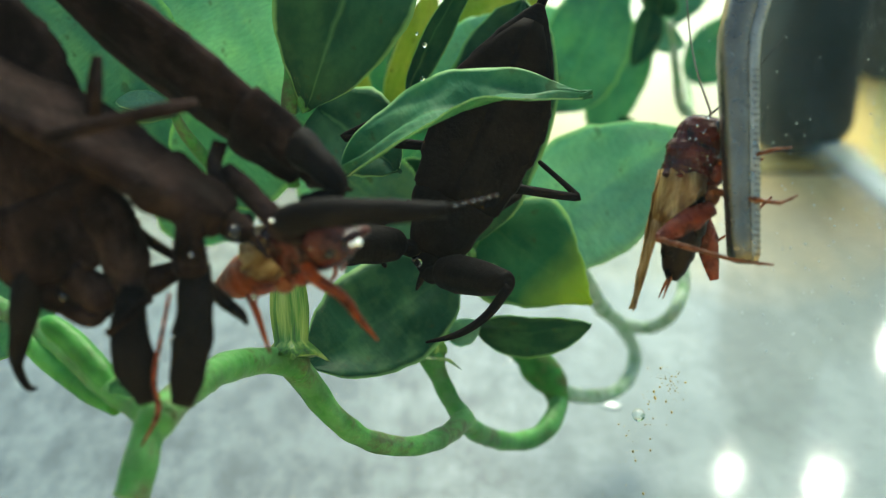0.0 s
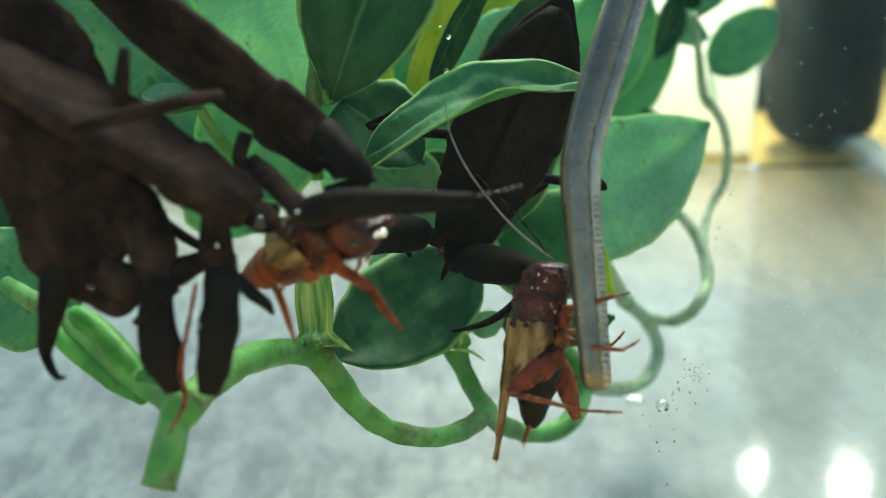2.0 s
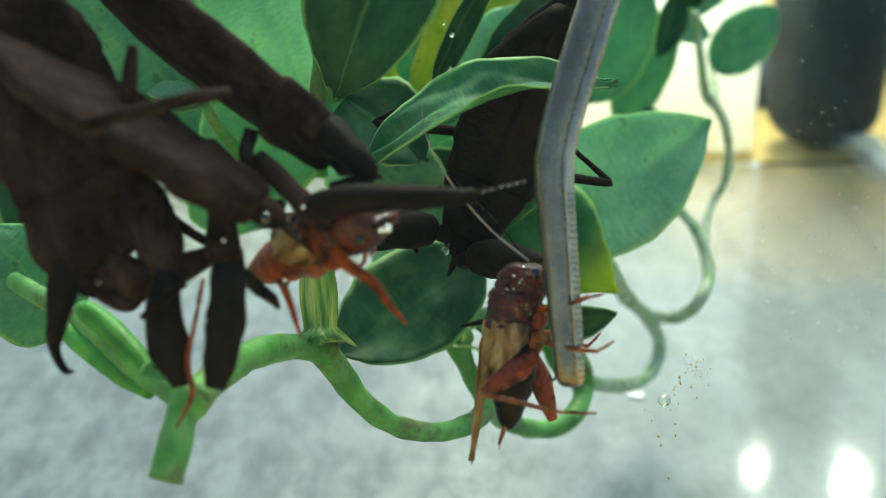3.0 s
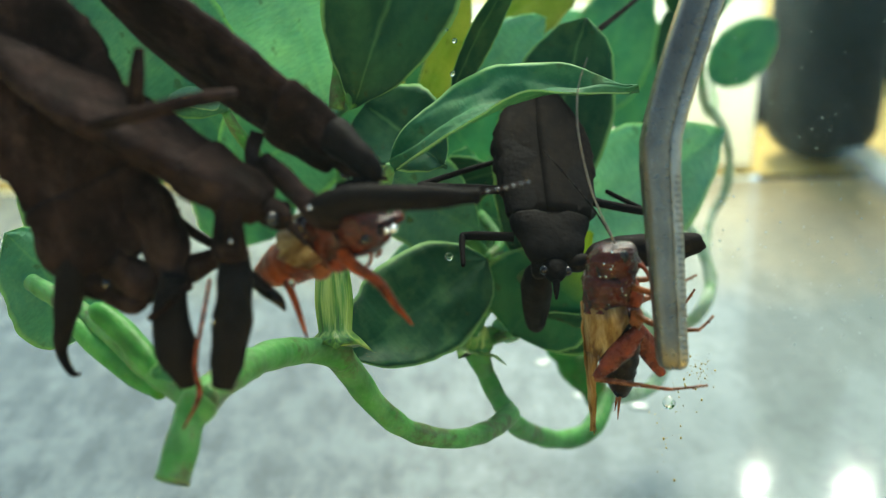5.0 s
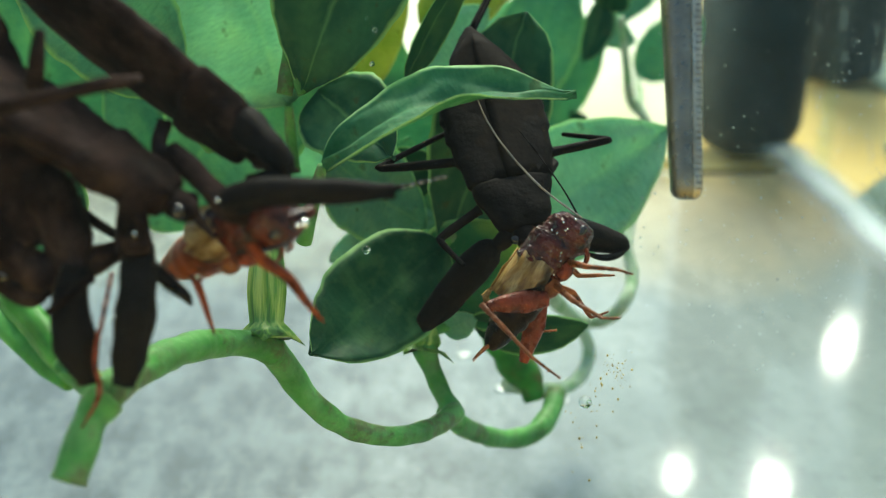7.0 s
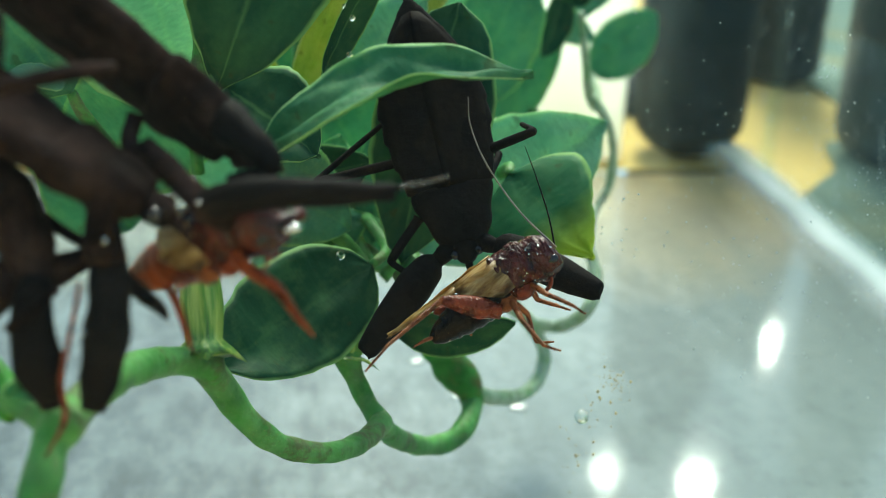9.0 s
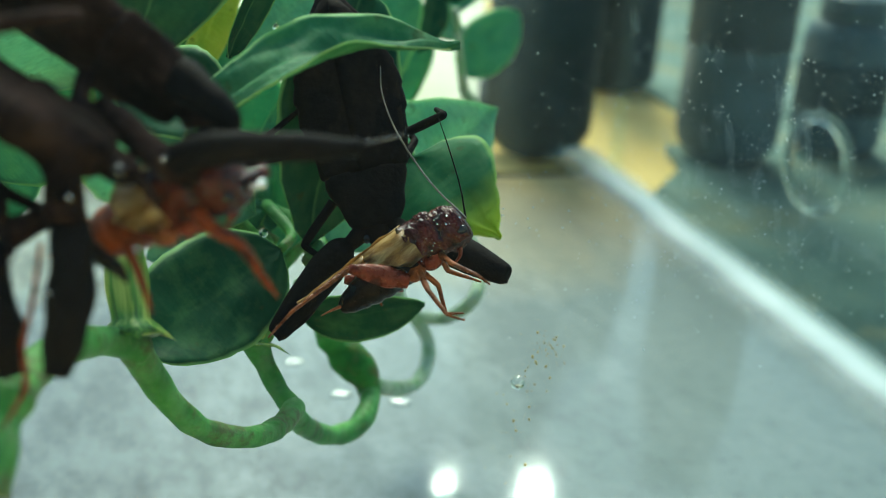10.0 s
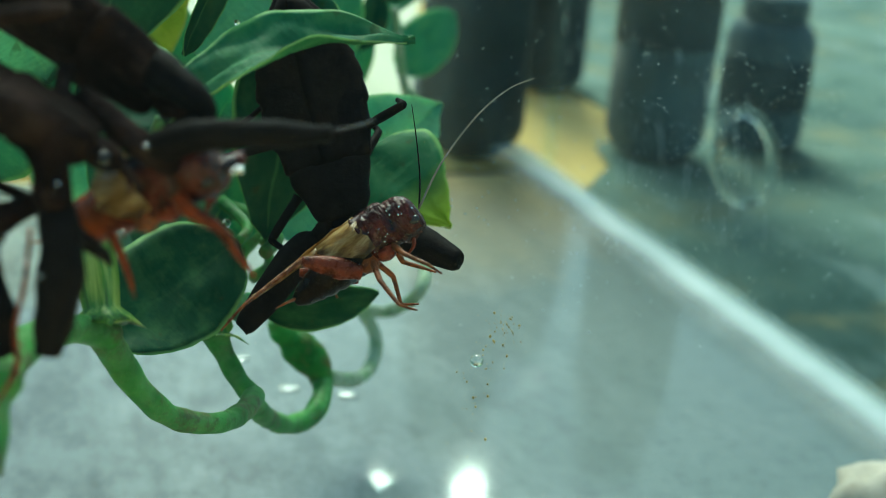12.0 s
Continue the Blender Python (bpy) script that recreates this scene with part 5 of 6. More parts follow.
def cricket_legs(ob, thick=C_THIGH, thin=C_LEG):
    k = K
    legs = {}
    for name, hip, knee, ankle, toe, r in (
            ("hind_leg", (2.5, -2.2, -0.8), (-2.4, -3.4, -5.0), (4.6, -6.6, -5.6), (8.2, -7.2, -5.3), 1.3),
            ("hind_leg", (2.5, 2.0, -1.6), (5.2, 2.6, -7.6), (4.2, 2.8, -4.2), (5.8, 2.8, -2.6), 1.25)):
        o = Vector(hip)
        q = [(Vector(v) - o) * k for v in (hip, knee, ankle, toe)]
        mid = q[0].lerp(q[1], 0.35)
        f = part(name, tube([q[0], mid, q[0].lerp(q[1], 0.7), q[1]], [0.8 * k, r * k, r * 0.72 * k, 0.5 * k], 6, 14, 0.7, rough=0.12), thick, ob, "thick jumping leg", Matrix.Translation(o * k))
        part("tibia", spiny([q[1], q[1].lerp(q[2], 0.5), q[2], q[3]], [0.36 * k, 0.30 * k, 0.24 * k, 0.08 * k], 8), thin, f)
        legs.setdefault(name, []).append(f)
    for hip, knee, ankle, toe in (
            ((2.2, -1.6, 0.8), (4.4, -5.6, 0.4), (7.6, -7.2, 0.5), (9.2, -6.6, 1.6)),
            ((2.2, 1.6, 0.8), (4.8, 2.2, 1.4), (7.8, 2.0, 0.2), (9.0, 1.8, 1.8)),
            ((2.3, -1.5, 3.6), (3.6, -5.0, 4.0), (6.2, -7.0, 5.4), (7.8, -6.6, 5.9)),
            ((2.3, 1.5, 3.6), (4.2, 2.2, 3.2), (6.2, 2.2, 4.6), (7.4, 2.0, 5.4))):
        o = Vector(hip)
        q = [(Vector(v) - o) * k for v in (hip, knee, ankle, toe)]
        f = part("leg", spiny(q, [0.42 * k, 0.26 * k, 0.17 * k, 0.06 * k], 7), thin, ob, "thin orange-brown leg", Matrix.Translation(o * k))
        legs.setdefault("leg", []).append(f)
    return legs


def feeler(ob, foot, pts, mat):
    return part("antenna", tube([Vector(p) * K for p in pts], [0.12 * K, 0.09 * K, 0.07 * K, 0.04 * K], 8, 6), mat, ob, "long thin beaded antenna", Matrix.Translation(Vector(foot) * K))


PREY = build_cricket(pose(0.02407, 0.11514, 0.0843, -22.44, 11.11, -4.55), "red-brown cricket with tan wings and a black abdomen", True)
PREY_LEGS = cricket_legs(PREY)
ANT_1 = feeler(PREY, (0.8, -0.8, 8.2), [(0, 0, 0), (-2.4, 0, 5), (-4.0, 0, 11), (-4.2, 0, 15.5), (-3.4, 0, 18.5)], C_FEELER)
ANT_2 = feeler(PREY, (0.8, 0.8, 8.2), [(0, 0, 0), (-0.8, 0.5, 3.5), (-2.2, 0.8, 7.5), (-3.6, 1, 11)], C_BLACK)

CAUGHT = build_cricket(pose(-0.01457, 0.09947, 0.08422, 16.7, 56.56, -12.28), "orange-brown cricket gripped by the clustered bugs", False, 3)


def caught_limb(pts, radii, mat, name="leg", label=""):
    return part(name, tube([inside(CAUGHT, p) for p in pts], [r * K for r in radii], 6, 10, rough=0.1), mat, CAUGHT, label)


caught_limb([(-0.01194, 0.09618, 0.08542), (-0.01087, 0.09463, 0.08426), (-0.0085, 0.09401, 0.08272), (-0.0069, 0.09411, 0.08031), (-0.00562, 0.09443, 0.07844)], [0.65, 0.6, 0.5, 0.32, 0.12], C_ORANGE, label="bright orange leg")
caught_limb([(-0.01665, 0.09592, 0.08212), (-0.01593, 0.09529, 0.08055), (-0.0153, 0.09456, 0.07875), (-0.01495, 0.09491, 0.07695)], [0.42, 0.32, 0.24, 0.1], C_ORANGE)
caught_limb([(-0.02231, 0.09135, 0.08416), (-0.02278, 0.08907, 0.08118), (-0.0236, 0.08876, 0.07775), (-0.0237, 0.08948, 0.07419), (-0.02536, 0.08929, 0.07105)], [0.16, 0.19, 0.19, 0.26, 0.08], C_THIGH, label="thin leg hanging between the bugs' fore legs")
caught_limb([(-0.02000, 0.09500, 0.08330), (-0.01841, 0.09470, 0.08180), (-0.01720, 0.09456, 0.08080), (-0.01665, 0.09440, 0.07990)], [0.6, 0.7, 0.5, 0.15], C_BLACK)
caught_limb([(-0.01074, 0.09644, 0.08608), (-0.00874, 0.0957, 0.0869), (-0.00642, 0.09707, 0.08764)], [0.9, 0.85, 0.5], C_RED)


# ---- tweezers ----
def bar(rows, bevel=0.25):
    """A bent bar of rectangular section; rows of (x, y, z, half width, half depth)."""
    bm = bmesh.new()
    rings = []
    c = 1 - bevel
    for x, y, z, a, b in rows:
        rings.append([bm.verts.new((x + sx * a, y + sy * b, z)) for sx, sy in ((-1, -c), (-c, -1), (c, -1), (1, -c), (1, c), (c, 1), (-c, 1), (-1, c))])
    for p, q in zip(rings, rings[1:]):
        for j in range(8):
            bm.faces.new((p[j], p[(j + 1) % 8], q[(j + 1) % 8], q[j]))
    bm.faces.new(rings[0][::-1])
    bm.faces.new(rings[-1])
    return bm


def build_tweezers(m):
    ob = thing("tweezers", m, "bent stainless steel feeding tweezers with a ribbed inner edge", "tweezers")
    def line(off, w, depth):
        rows = []
        for i, z in enumerate([0.0, 0.0003, 0.0009] + [0.11 * q / 40 for q in range(1, 41)]):
            bend = max(0.0, z - 0.0205)
            soft = bend * bend / (bend + 0.004) if bend else 0.0
            x = -0.0013 * min(z / 0.0205, 1) + soft * 0.36
            grow = (1 + 0.5 * min(1.0, z / 0.03)) * (0.55, 0.85, 1.0)[min(i, 2)]
            rows.append((x + off * grow, soft * 0.06, z, w * grow, depth * grow))
        return rows
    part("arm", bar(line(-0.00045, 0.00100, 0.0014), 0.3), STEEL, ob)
    arm = part("arm", bar(line(0.00076, 0.00046, 0.00138), 0.2), STEEL_LIT, ob, "thin inner arm, coloured lighter for its highlight")
    rib = line(0.00084, 0.00038, 0.00138)
    me = mesh_of("rib", tube([(-0.0003, 0, 0), (0.0003, 0, 0)], [0.0001, 0.0001], 1, 6), STEEL)
    for i in range(30):
        z = 0.001 + i * 0.0006
        r = rib[min(int(z / 0.11 * 40) + 2, 41)]
        piece = new("rib", me)
        piece.parent = arm
        piece.matrix_basis = Matrix.Translation((r[0], r[1] - r[4], z))
    return ob


TWEEZERS = build_tweezers(pose(0.02893, 0.1084, 0.07963, -22.01, 1.85, -0.75))


# ---- chips added for glints on the floor ----
def build_chip(p, r, tilt):
    """A shallow glossy chip, tilted midway between sun and camera so that it glints."""
    bm = bmesh.new()
    n, rings = 14, []
    for i in range(5):
        q = r * (1 - i / 4.4)
        rings.append([bm.verts.new((q * math.cos(2 * math.pi * j / n) * (1 + 0.2 * noise.noise(Vector((j, r * 999, 0)))), q * math.sin(2 * math.pi * j / n) * 0.6, 0.09 * r * (1 - (q / r) ** 2))) for j in range(n)])
    low = [bm.verts.new((v.co.x, v.co.y, -0.02 * r)) for v in rings[0]]
    for a, b in zip([low] + rings, rings):
        for j in range(n):
            bm.faces.new((a[j], a[(j + 1) % n], b[(j + 1) % n], b[j]))
    bm.faces.new(rings[-1])
    bm.faces.new(low[::-1])
    ob = new("glass_chip", mesh_of("glass_chip", bm, CHIP))
    light = Vector((math.sin(_a) * math.cos(_e), math.cos(_a) * math.cos(_e), math.sin(_e)))
    view = (Vector((-0.008, 0.004, 0.12)) - Vector(p)).normalized()
    up = ((light + view).normalized() + Vector(tilt)).normalized()
    ob.matrix_basis = Matrix.Translation(Vector(p) + Vector((0, 0, 0.14 * r))) @ up.to_track_quat("Z", "Y").to_matrix().to_4x4()
    tagged(ob, "small glossy chip added for a glint on the tank floor", "glass chip", "glinting chips on the floor")


CHIP, _t, _b = nodes("glint_gloss")
_b.inputs["Base Color"].default_value, _b.inputs["Roughness"].default_value = (0.26, 0.31, 0.30, 1), 0.2
for p, r in (((0.03454, 0.22248, 0), 0.0022), ((0.0158, 0.24278, 0), 0.0019), ((0.02337, 0.22713, 0), 0.0022)):
    build_chip(p, r, (0, 0, 0))


# ---- unseen lamps added behind the tank, mirrored as glints in the wet floor ----
def build_bulb(p, r, pole=0.003):
    h = p[2] + 0.006
    ob = thing("table_lamp", pose(p[0], p[1], -0.006), "small white bulb on a thin dark pole, added for glints and white gaps", "lamp", "lamps behind the tank")
    part("bulb", ball((0, 0, h), r, 20, 14, (1, 1, 1.15)), BULB, ob, "glowing white glass bulb")
    part("socket", tube([(0, 0, h - r * 2.1), (0, 0, h - r * 1.6), (0, 0, h - r * 1.05)], [r * 0.4, r * 0.5, r * 0.45], 3, 14), BOTTLE, ob, "dark plastic socket")
    part("pole", tube([(0, 0, 0.008), (0, 0, h * 0.5), (0, 0, h - r * 2)], [pole * 1.3, pole, pole], 3, 10), BOTTLE, ob)
    part("foot", loft([(0.0, 0.05, 0.05, 0, 0), (0.006, 0.05, 0.05, 0, 0), (0.012, 0.02, 0.02, 0, 0)], 24), BOTTLE, ob)


BULB, _t, _b = nodes("lit_bulb")
_b.inputs["Emission Color"].default_value, _b.inputs["Emission Strength"].default_value = (1.0, 0.97, 0.9, 1), 190.0
for p, r in (((0.37447, 1.3784, 0.74693), 0.0085), ((0.49983, 1.3736, 0.76502), 0.015), ((0.34605, 0.85044, 0.29946), 0.005), ((0.59454, 1.4396, 0.58312), 0.008)):
    build_bulb(p, r)
# two more bulbs added behind the plant to whiten gaps between its leaves
for p, r in (((0.08895, 0.5052, -0.01493), 0.0100), ((0.09973, 0.5502, 0.01859), 0.0055)):
    build_bulb(p, r, 0.001)


# ---- bubbles and flecks ----
def bubble_at(p, r):
    ob = new("air_bubble", mesh_of("air_bubble", ball((0, 0, 0), r, 14, 10), BUBBLE))
    ob.matrix_basis = pose(*p)
    tagged(ob, "tiny clear air bubble in the water", "bubble", "small air bubbles")


for p, r in (((0.02042, 0.11218, 0.06096), 0.0007), ((-0.00196, 0.13161, 0.0957), 0.0003), ((-0.00221, 0.13023, 0.09229), 0.0003), ((-0.00282, 0.13207, 0.09684), 0.0002), ((-0.01584, 0.09443, 0.08242), 0.00035), ((-0.00289, 0.13151, 0.0701), 0.0005)):
    bubble_at(p, r)

rng = random.Random(5)
bm = bmesh.new()
for i in range(120):
    a = rng.random()
    base = Vector((0.02366, 0.11362, 0.06452)).lerp(Vector((0.01717, 0.10853, 0.05194)), a * a if i % 3 else 0.02 * a)
    p = base + Vector((rng.gauss(0, 0.0010), rng.gauss(0, 0.001), rng.gauss(0, 0.0009)))
    ball(p, 0.00003 + 0.00011 * rng.random() ** 3, 6, 4, (1, 1, rng.uniform(0.7, 1.8)), bm)
flecks = new("algae_flecks", mesh_of("algae_flecks", bm, ALGAE))
tagged(flecks, "loose brown-yellow algae flecks hanging in the water", "algae", kind="stuff")


def grains(name, spots, mat):
    """Many tiny eight-sided grains in one mesh, from rows of (place, radius)."""
    verts, faces = [], []
    for p, r in spots:
        n = len(verts)
        verts += [p + Vector(d) * r for d in ((1, 0, 0), (0, 1, 0), (-1, 0, 0), (0, -1, 0), (0, 0, 1), (0, 0, -1))]
        faces += [(n + i, n + (i + 1) % 4, n + 4) for i in range(4)] + [(n + (i + 1) % 4, n + i, n + 5) for i in range(4)]
    me = bpy.data.meshes.new(name)
    me.from_pydata(verts, [], faces)
    me.materials.append(mat)
    return new(name, me)


lo, hi = Vector((0.03301, 0.14542, 0.09163)), Vector((0.10356, 0.17111, 0.04438))
cloud = []
for i in range(620):
    p = Vector([a + (b - a) * min(max(rng.gauss(0.5, 0.26), 0), 1) for a, b in zip(lo, hi)])
    cloud.append((p, rng.uniform(0.00005, 0.00017)))
specks = grains("suspended_specks", cloud, SEAM)
# hairline scratches and dried runs on the side glass
def hairlines(name, rows, mat):
    bm = bmesh.new()
    for p, q, r in rows:
        tube([p, Vector(p).lerp(Vector(q), 0.5) + Vector((0.0003, 0, 0.0002)), q], [r * 0.4, r, r * 0.3], 3, 4, bm=bm)
    return new(name, mesh_of(name, bm, mat))


marks = []
for i in range(34):
    a = FLOOR_CORNER.lerp(FLOOR_NEAR, rng.uniform(0.05, 0.75)) - ACROSS * 0.0008
    a = a + Vector((0, 0, rng.uniform(0.012, 0.06)))
    run = rng.uniform(0.003, 0.011)
    marks.append((a, a + EDGE * run * rng.uniform(0.15, 0.5) - Vector((0, 0, run)), rng.uniform(0.00008, 0.00016)))
scratches = hairlines("glass_scratches", marks, SEAM)
tagged(scratches, "pale hairline scratches on the side glass", "scratches", kind="stuff")
tagged(specks, "fine pale specks drifting in the water", "silt", kind="stuff")


# ---- what moves ----
def spin(p, deg, swing=0):
    """A hinge pose: at p in the thing's space, turned about y (clockwise for the viewer), after a swing about z."""
    return Matrix.Translation(p) @ pose(0, 0, 0, 0, deg, 0) @ pose(0, 0, 0, 0, 0, swing)


def bent(p, deg, swing):
    """A knee pose that first undoes a swing of its thigh."""
    return Matrix.Translation(p) @ pose(0, 0, 0, 0, 0, swing) @ pose(0, 0, 0, 0, deg, 0)


def motions():
    # the struggle drags the near part of the plant round its foot; the far part stays
    pull = ((0, 0), (3, 0), (4.0, -1.0), (4.8, -1.9), (5.0, -2.1), (5.5, -0.1), (6.0, -3.4), (6.5, -6.6), (6.7, -6.8), (7.5, -3.0), (8.3, 0), (12, 0))
    own = [LEAVES[k][0] for k in ("round_low", "behind_bug", "arched", "yellow_tip")]
    for ob in PLANT.children:
        mid = sum((Vector(c) for c in ob.bound_box), Vector()) / 8
        deep = (PLANT.matrix_basis @ ob.matrix_basis @ mid).y
        share = min(max((0.20 - deep) / 0.045, 0.0), 1.0)
        away = min(max((deep - 0.094) / 0.02, 0.0), 1.0)
        if ob in own or not share:
            continue
        still = ob.matrix_basis.copy()
        walk(ob, [(t, pose(0, -0.00027 * a * share * away, -0.00006 * a * share * away, 0, 0, a * share) @ still) for t, a in pull])
    walk(TWEEZERS, [
        (0.0, pose(0.02893, 0.1084, 0.07963, -22.01, 1.85, -0.75)), (0.5, pose(0.02151, 0.10638, 0.07549, -22.12, 0.08, 0.31)), (1.0, pose(0.01756, 0.10425, 0.07082, -22.1, 0.34, 0.43)),
        (1.5, pose(0.01492, 0.10353, 0.06783, -22.19, 0.46, 0.6)), (2.0, pose(0.01253, 0.1033, 0.06775, -22.21, -0.48, 1.34)), (2.5, pose(0.01235, 0.1024, 0.06719, -22.32, -0.5, 1.23)),
        (3.0, pose(0.0097, 0.10216, 0.06812, -22.27, -0.46, 1.4)), (3.9, pose(0.01422, 0.10224, 0.06837, -21.84, 0.62, 0.94)), (4.8, pose(0.01876, 0.10301, 0.07041, -21.41, 0.77, 0.86)), (5.0, pose(0.01897, 0.10271, 0.06972, -21.31, 0.81, 0.85)), (5.5, pose(0.01967, 0.10368, 0.07066, -21.78, 0.18, 0.86)),
        (6.0, pose(0.02522, 0.10636, 0.07369, -22.01, 0.84, 0.36)), (6.5, pose(0.02525, 0.10629, 0.07541, -22, -0.71, -0.81)), (6.7, pose(0.02569, 0.10671, 0.07759, -21.98, -1.13, -1.84)),
        (7.3, pose(0.03524, 0.11584, 0.09713, -21.92, 4.24, -4.31)), (8.0, pose(0.0563, 0.13085, 0.13277, -21.92, 7.73, -6.05)), (12.0, pose(0.05884, 0.13676, 0.14794, -21.92, 7.73, -6.05))])
    walk(PREY, [
        (0.0, pose(0.02407, 0.11514, 0.0843, -22.44, 11.11, -4.55)), (0.5, pose(0.01575, 0.11266, 0.07908, -22.44, 9.33, -3.49)), (1.0, pose(0.01168, 0.11023, 0.07372, -22.43, 9.6, -3.36)),
        (1.5, pose(0.00917, 0.10939, 0.07049, -22.47, 8.78, -2.83)), (2.0, pose(0.00684, 0.10901, 0.07009, -22.34, 6, -1.32)), (2.5, pose(0.00666, 0.10803, 0.0693, -22.45, 5.97, -1.44)),
        (3.0, pose(0.00407, 0.10769, 0.07006, -22.4, 6.02, -1.26)), (3.9, pose(0.0087, 0.10914, 0.07108, -21.97, 6.19, -1.3)), (4.8, pose(0.01380, 0.11154, 0.07168, -10.5, -3.2, 0.6)), (5.0, pose(0.01400, 0.11200, 0.07080, -6.5, -5.0, 1.0)), (5.5, pose(0.01165, 0.11200, 0.06800, -9.5, -5.5, 2.8)),
        (6.0, pose(0.01960, 0.11320, 0.07320, -39.0, 28.78, -11.5)), (6.5, pose(0.01970, 0.11594, 0.07628, -25.02, 19.82, -9.38)), (6.7, pose(0.01600, 0.11636, 0.07480, -24.72, 23.0, -12.0)),
        (7.5, pose(0.01426, 0.12241, 0.07069, -28.89, 39.72, -22.13)), (8.5, pose(0.01306, 0.1261, 0.06965, -31.72, 45.54, -27.01)), (9.0, pose(0.01343, 0.12947, 0.06714, -31.53, 44.87, -29.69)), (9.5, pose(0.0128, 0.12986, 0.06697, -29.86, 44.57, -33.03)),
        (10.0, pose(0.01183, 0.12976, 0.06756, -29.35, 44.87, -36.54)), (10.5, pose(0.01057, 0.12718, 0.06811, -29.78, 45.2, -38.34)), (11.0, pose(0.00989, 0.1243, 0.06909, -28.66, 45.47, -37.9)), (11.5, pose(0.00973, 0.12438, 0.06883, -28.22, 44.07, -38.39)), (12.0, pose(0.01014, 0.12528, 0.06881, -28.27, 44.01, -38.94))])
    walk(HUNTER, [
        (0.0, pose(-0.00241, 0.13326, 0.06777, -23.79, 21.79, -9.29)), (3.0, pose(-0.00178, 0.13186, 0.06867, -24.17, 22.21, -8.41)), (3.9, pose(0.00444, 0.1333, 0.06706, -42.07, 8.04, -2.06)), (4.8, pose(0.01086, 0.13254, 0.0653, -53.33, 5.08, 8.28)),
        (5.0, pose(0.00996, 0.13321, 0.0660, -57.5, 5.4, 6.2)), (5.5, pose(0.01012, 0.13074, 0.05906, -46.18, -2.37, 7.26)), (6.0, pose(0.02220, 0.13392, 0.06256, -53.77, -10.0, 11.75)), (6.5, pose(0.02326, 0.13515, 0.06765, -54.69, -4.65, 9.81)), (6.7, pose(0.02061, 0.13523, 0.06886, -55.7, -5.87, 9.31)),
        (7.5, pose(0.01386, 0.13747, 0.06786, -42.37, -12.52, 2.4)), (8.5, pose(0.01173, 0.14011, 0.06675, -36.19, -12.86, 1.98)), (9.5, pose(0.01345, 0.14351, 0.06314, -35.68, -16.2, -4.76)), (10.5, pose(0.01129, 0.1412, 0.06465, -35.22, -14.73, -10.59)), (11.5, pose(0.01202, 0.13788, 0.06515, -34.83, -17.18, -11.51)), (12.0, pose(0.01261, 0.13867, 0.06492, -35.01, -18.15, -11.63))])
    sl, sr = Vector((-1.8 * K, 0.2 * K, 3.0 * K)), Vector((1.8 * K, 0.2 * K, 3.0 * K))
    walk(FORE_L, [(0.0, spin(sl, -24, 42)), (3.0, spin(sl, -24, 42)), (3.9, spin(sl, -45, 0)), (4.8, spin(sl, -28, -96)), (5.1, spin(sl, -26, -100)), (5.5, spin(sl, -84, -68)), (6.0, spin(sl, -6, -74)), (6.5, spin(sl, -20, -40)), (6.7, spin(sl, -22, -38)), (7.6, spin(sl, -32, -20)), (8.5, spin(sl, -40)), (12.0, spin(sl, -38))])
    low = Vector((0.4 * K, 0.2 * K, 0.6 * K))
    walk(FORE_R, [(0.0, spin(low, -18, -57)), (3.0, spin(low, -18, -57)), (3.9, spin(sr, 0, -20)), (4.8, spin(sr, -2, -14)), (5.0, spin(sr, -4, -14)), (5.5, spin(sr, 12, -12)), (6.0, spin(sr, -12, 8)), (6.5, spin(sr, -28, 48)), (6.7, spin(sr, -20, 48)), (7.5, spin(sr, 12, 16)), (8.5, spin(sr, 40, -14)), (10.5, spin(sr, 42, -15)), (12.0, spin(sr, 46, -25))])
    tl, tr = Vector((-16.5 * K, 0, -0.3 * K)), Vector((16.5 * K, 0, -0.3 * K))
    walk(TIB_L, [(0.0, spin(tl, 5)), (3.0, spin(tl, 5)), (12.0, spin(tl, 0))])
    walk(TIB_R, [(0.0, bent(tr, -44, 57)), (3.0, bent(tr, -44, 57)), (3.9, bent(tr, -30, 20)), (4.8, spin(tr, -5)), (5.5, spin(tr, -5)), (6.0, spin(tr, -62)), (6.7, spin(tr, -30)), (8.0, spin(tr, 0)), (12.0, spin(tr, 0))])
    h = Vector((4.9, 0.8, 13.6)) * K
    walk(LEG_MR, [(0.0, spin(h, 0)), (3.0, spin(h, 0)), (5.0, spin(h, 20)), (6.5, spin(h, 10)), (8.5, spin(h, 34, -58)), (12.0, spin(h, 34, -60))])
    h = Vector((-4.6, 0.8, 7.2)) * K
    walk(LEG_ML, [(0.0, spin(h, -10)), (3.0, spin(h, -10)), (5.0, spin(h, 45)), (6.0, spin(h, 25)), (6.7, spin(h, 20)), (8.5, spin(h, 0)), (12.0, spin(h, 0))])
    h = Vector((-4.9, 0.8, 14.6)) * K
    walk(LEG_HL, [(0.0, spin(h, 0)), (3.0, spin(h, 0)), (5.0, spin(h, 24)), (6.0, spin(h, 40)), (6.7, spin(h, 33)), (8.5, spin(h, 20)), (12.0, spin(h, 20))])
    tail = Vector((0, 0, 34 * K))
    for ob in HUNTER.children:
        if ob.name.startswith("breathing_tube"):
            walk(ob, [(0.0, spin(tail, 0)), (3.0, spin(tail, 0)), (4.8, spin(tail, 42)), (5.5, spin(tail, 50)), (6.0, spin(tail, 63)), (6.7, spin(tail, 45)), (8.3, spin(tail, 0)), (12.0, spin(tail, 0))])
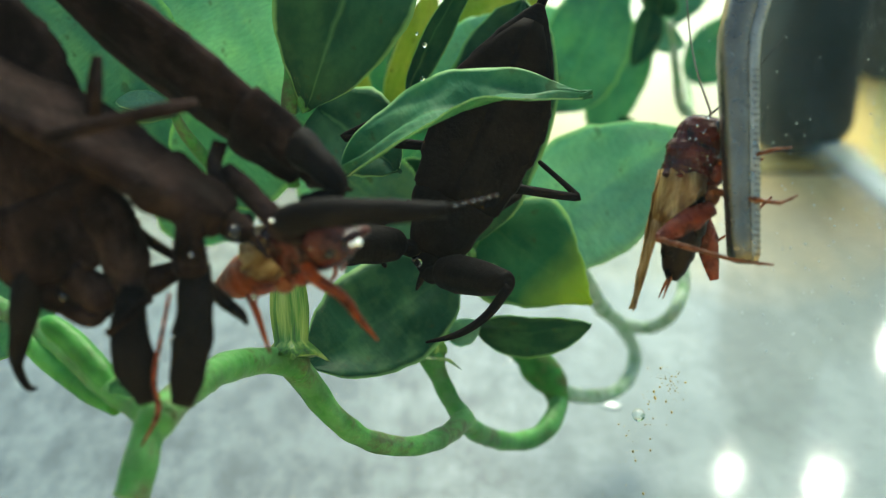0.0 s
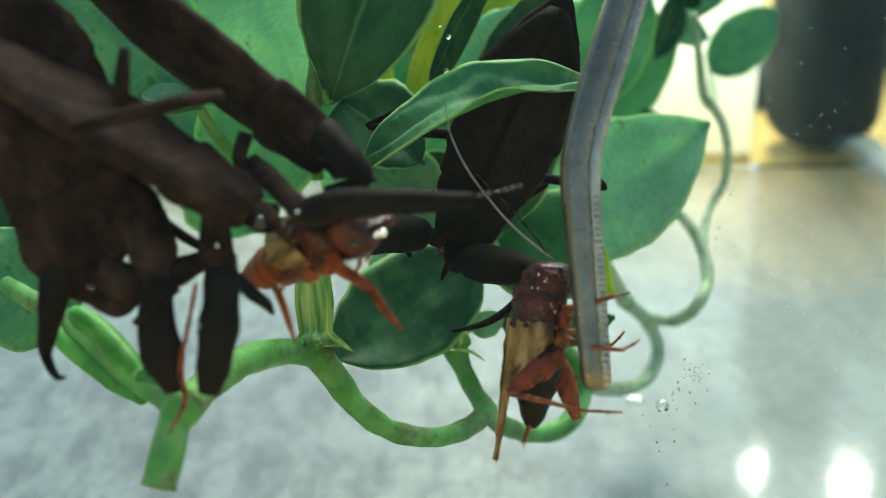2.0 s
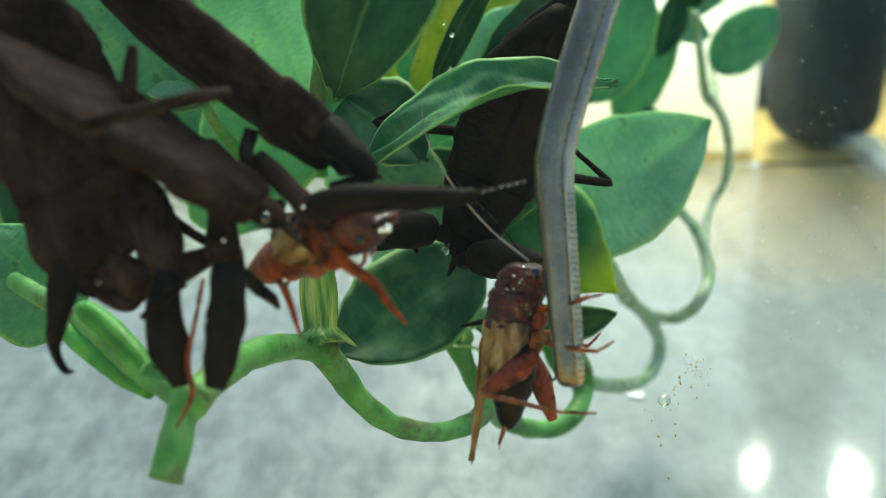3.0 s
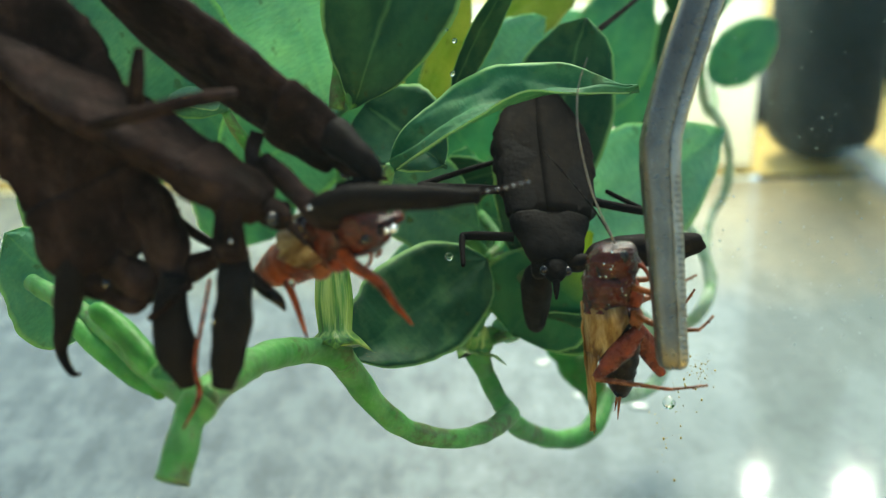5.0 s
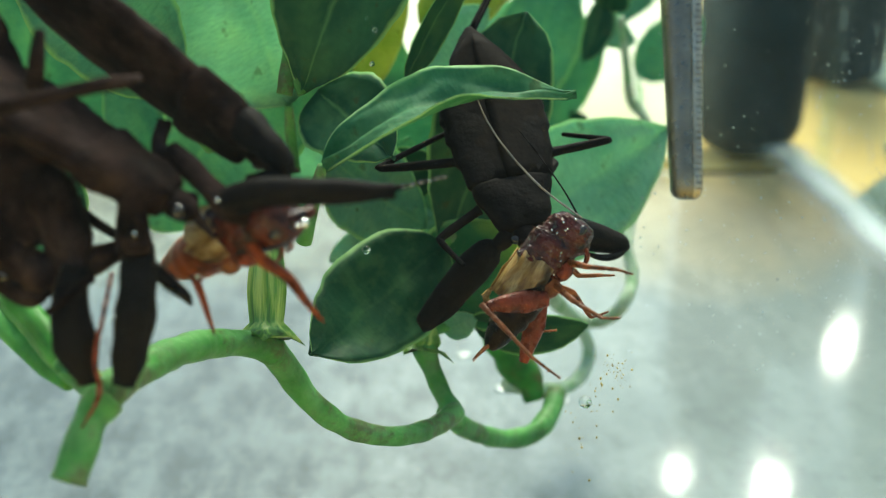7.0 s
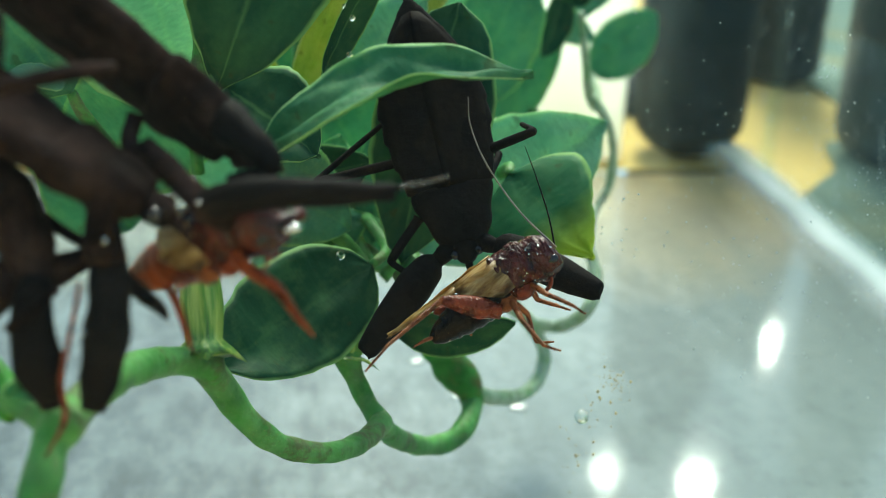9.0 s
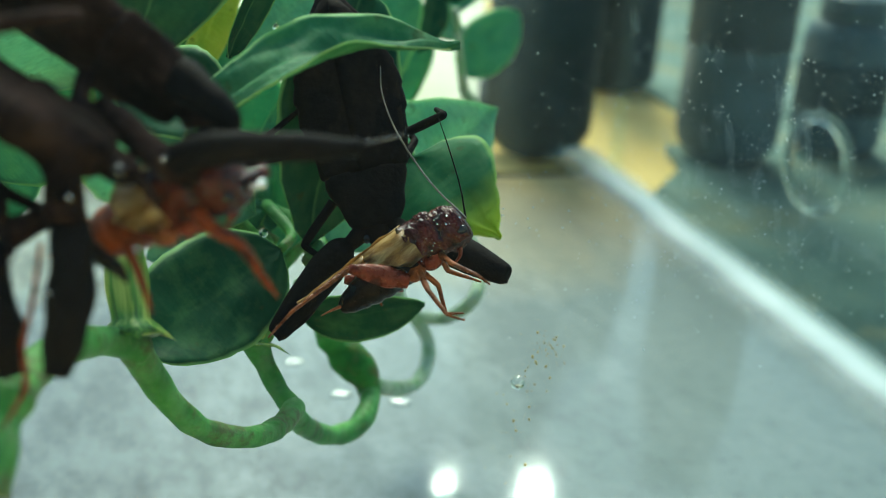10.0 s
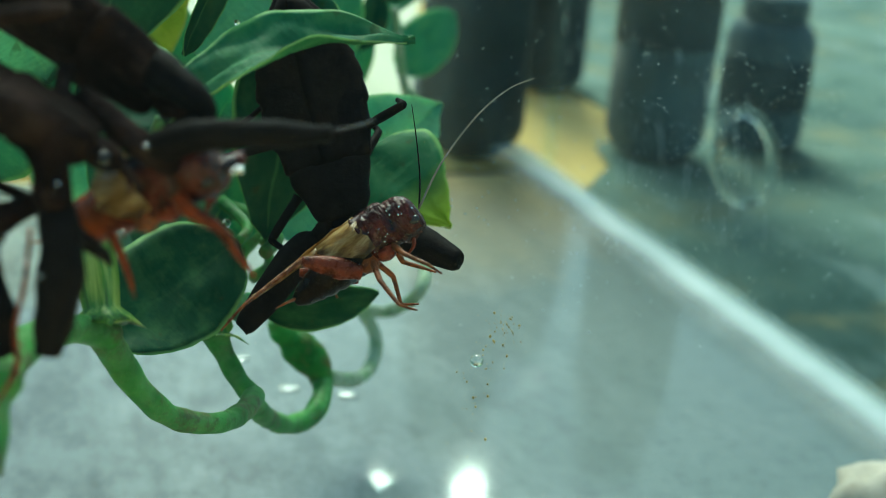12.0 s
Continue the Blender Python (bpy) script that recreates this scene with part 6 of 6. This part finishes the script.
    a1, a2 = Vector((0.8, -0.8, 8.2)) * K, Vector((0.8, 0.8, 8.2)) * K
    walk(ANT_1, [(0.0, spin(a1, -4)), (0.8, spin(a1, -30)), (1.5, spin(a1, -30)), (3.0, spin(a1, -30)), (4.8, spin(a1, 6)), (5.1, spin(a1, 6)), (5.5, spin(a1, -34)), (6.0, spin(a1, -88)), (6.7, spin(a1, -60)), (8.5, spin(a1, -72)), (11.0, spin(a1, -72)), (11.35, spin(a1, -8)), (12.0, spin(a1, 0))])
    walk(ANT_2, [(0.0, spin(a2, 50)), (0.8, spin(a2, -20)), (3.0, spin(a2, -30)), (4.8, spin(a2, -16)), (5.4, spin(a2, -14)), (6.0, spin(a2, -70)), (6.7, spin(a2, -50)), (8.5, spin(a2, -50)), (10.5, spin(a2, -50)), (12.0, spin(a2, -38))])
    near_leg, far_leg = PREY_LEGS["hind_leg"]
    knee = Vector((-4.9, -0.8, -4.2)) * K
    shin = near_leg.children[0]
    walk(shin, [(0.0, pose(0, 0, 0)), (6.7, pose(0, 0, 0)), (8.3, Matrix.Translation(knee) @ pose(0, 0, 0, 0, 84, 0) @ Matrix.Translation(-knee)), (12.0, Matrix.Translation(knee) @ pose(0, 0, 0, 0, 84, 0) @ Matrix.Translation(-knee))])
    for ob in PREY.children:                            # the wing ends are swept behind the body in the struggle
        if ob.name.startswith("wing_strip"):
            root = Matrix.Translation(WING_ROOT * K)
            walk(ob, [(t, root @ pose(0, 0, 0, a, 0, 0)) for t, a in ((0, 0), (5.5, 0), (5.75, 60), (6.0, 112), (6.7, 100), (7.4, 50), (8.0, 8), (12, 8))])
    hip = Vector((2.5, 2.0, -1.6)) * K
    walk(far_leg, [(0.0, spin(hip, 0)), (6.7, spin(hip, 0)), (8.3, spin(hip, 66)), (12.0, spin(hip, 66))])
    # leaves that the struggle drags along
    for key, rows in {
            "round_low": [(0, (0, 0, 0), 0), (3, (0, 0, 0), 0), (5, (0.0004, 0, 0.0012), -2), (6.0, (0.0026, 0, 0.001), -3), (6.6, (0.0066, 0, 0.0028), -7), (8.3, (0, 0, 0), 0), (12, (0, 0, 0), 0)],
            "behind_bug": [(0, (0, 0, 0), 0), (3, (0, 0, 0), 0), (4.8, (0.002, 0, -0.002), 4), (6.6, (0.0045, 0, -0.002), 6), (8.3, (0.0018, 0, -0.003), 0), (12, (0.0018, 0, -0.003), 0)],
            "arched": [(0, (0, 0, 0), 0), (3, (0, 0, 0), 0), (5.0, (0.0018, 0, 0), 1), (5.5, (0.0012, 0, 0), 2), (6.0, (0.0026, 0, 0), 2), (6.6, (0.0040, 0, -0.0012), 2), (8.3, (0, 0, 0), 0), (12, (0, 0, 0), 0)]}.items():
        ob, m = LEAVES[key]
        walk(ob, [(t, UNPLANT @ Matrix.Translation(d) @ m @ pose(0, 0, 0, 0, 0, -a)) for t, d, a in rows])
    ob, m = LEAVES["yellow_tip"]
    hang, pulled = blade_frame((0.00531, 0.15132, 0.05054), (0.01501, 0.15416, 0.0628), 6), blade_frame((0.00904, 0.14943, 0.04595), (0.01892, 0.15394, 0.06215), 6)
    lift = blade_frame((0.02047, 0.16537, 0.06831), (0.03017, 0.15054, 0.06145), -8)
    walk(ob, [(t, UNPLANT @ k) for t, k in ((0, m), (3.0, m), (3.9, m.lerp(hang, 0.5)), (4.8, hang), (5.2, hang), (6.0, pulled), (6.7, hang), (7.6, hang.lerp(lift, 0.6)), (8.3, lift), (12, lift))])


motions()
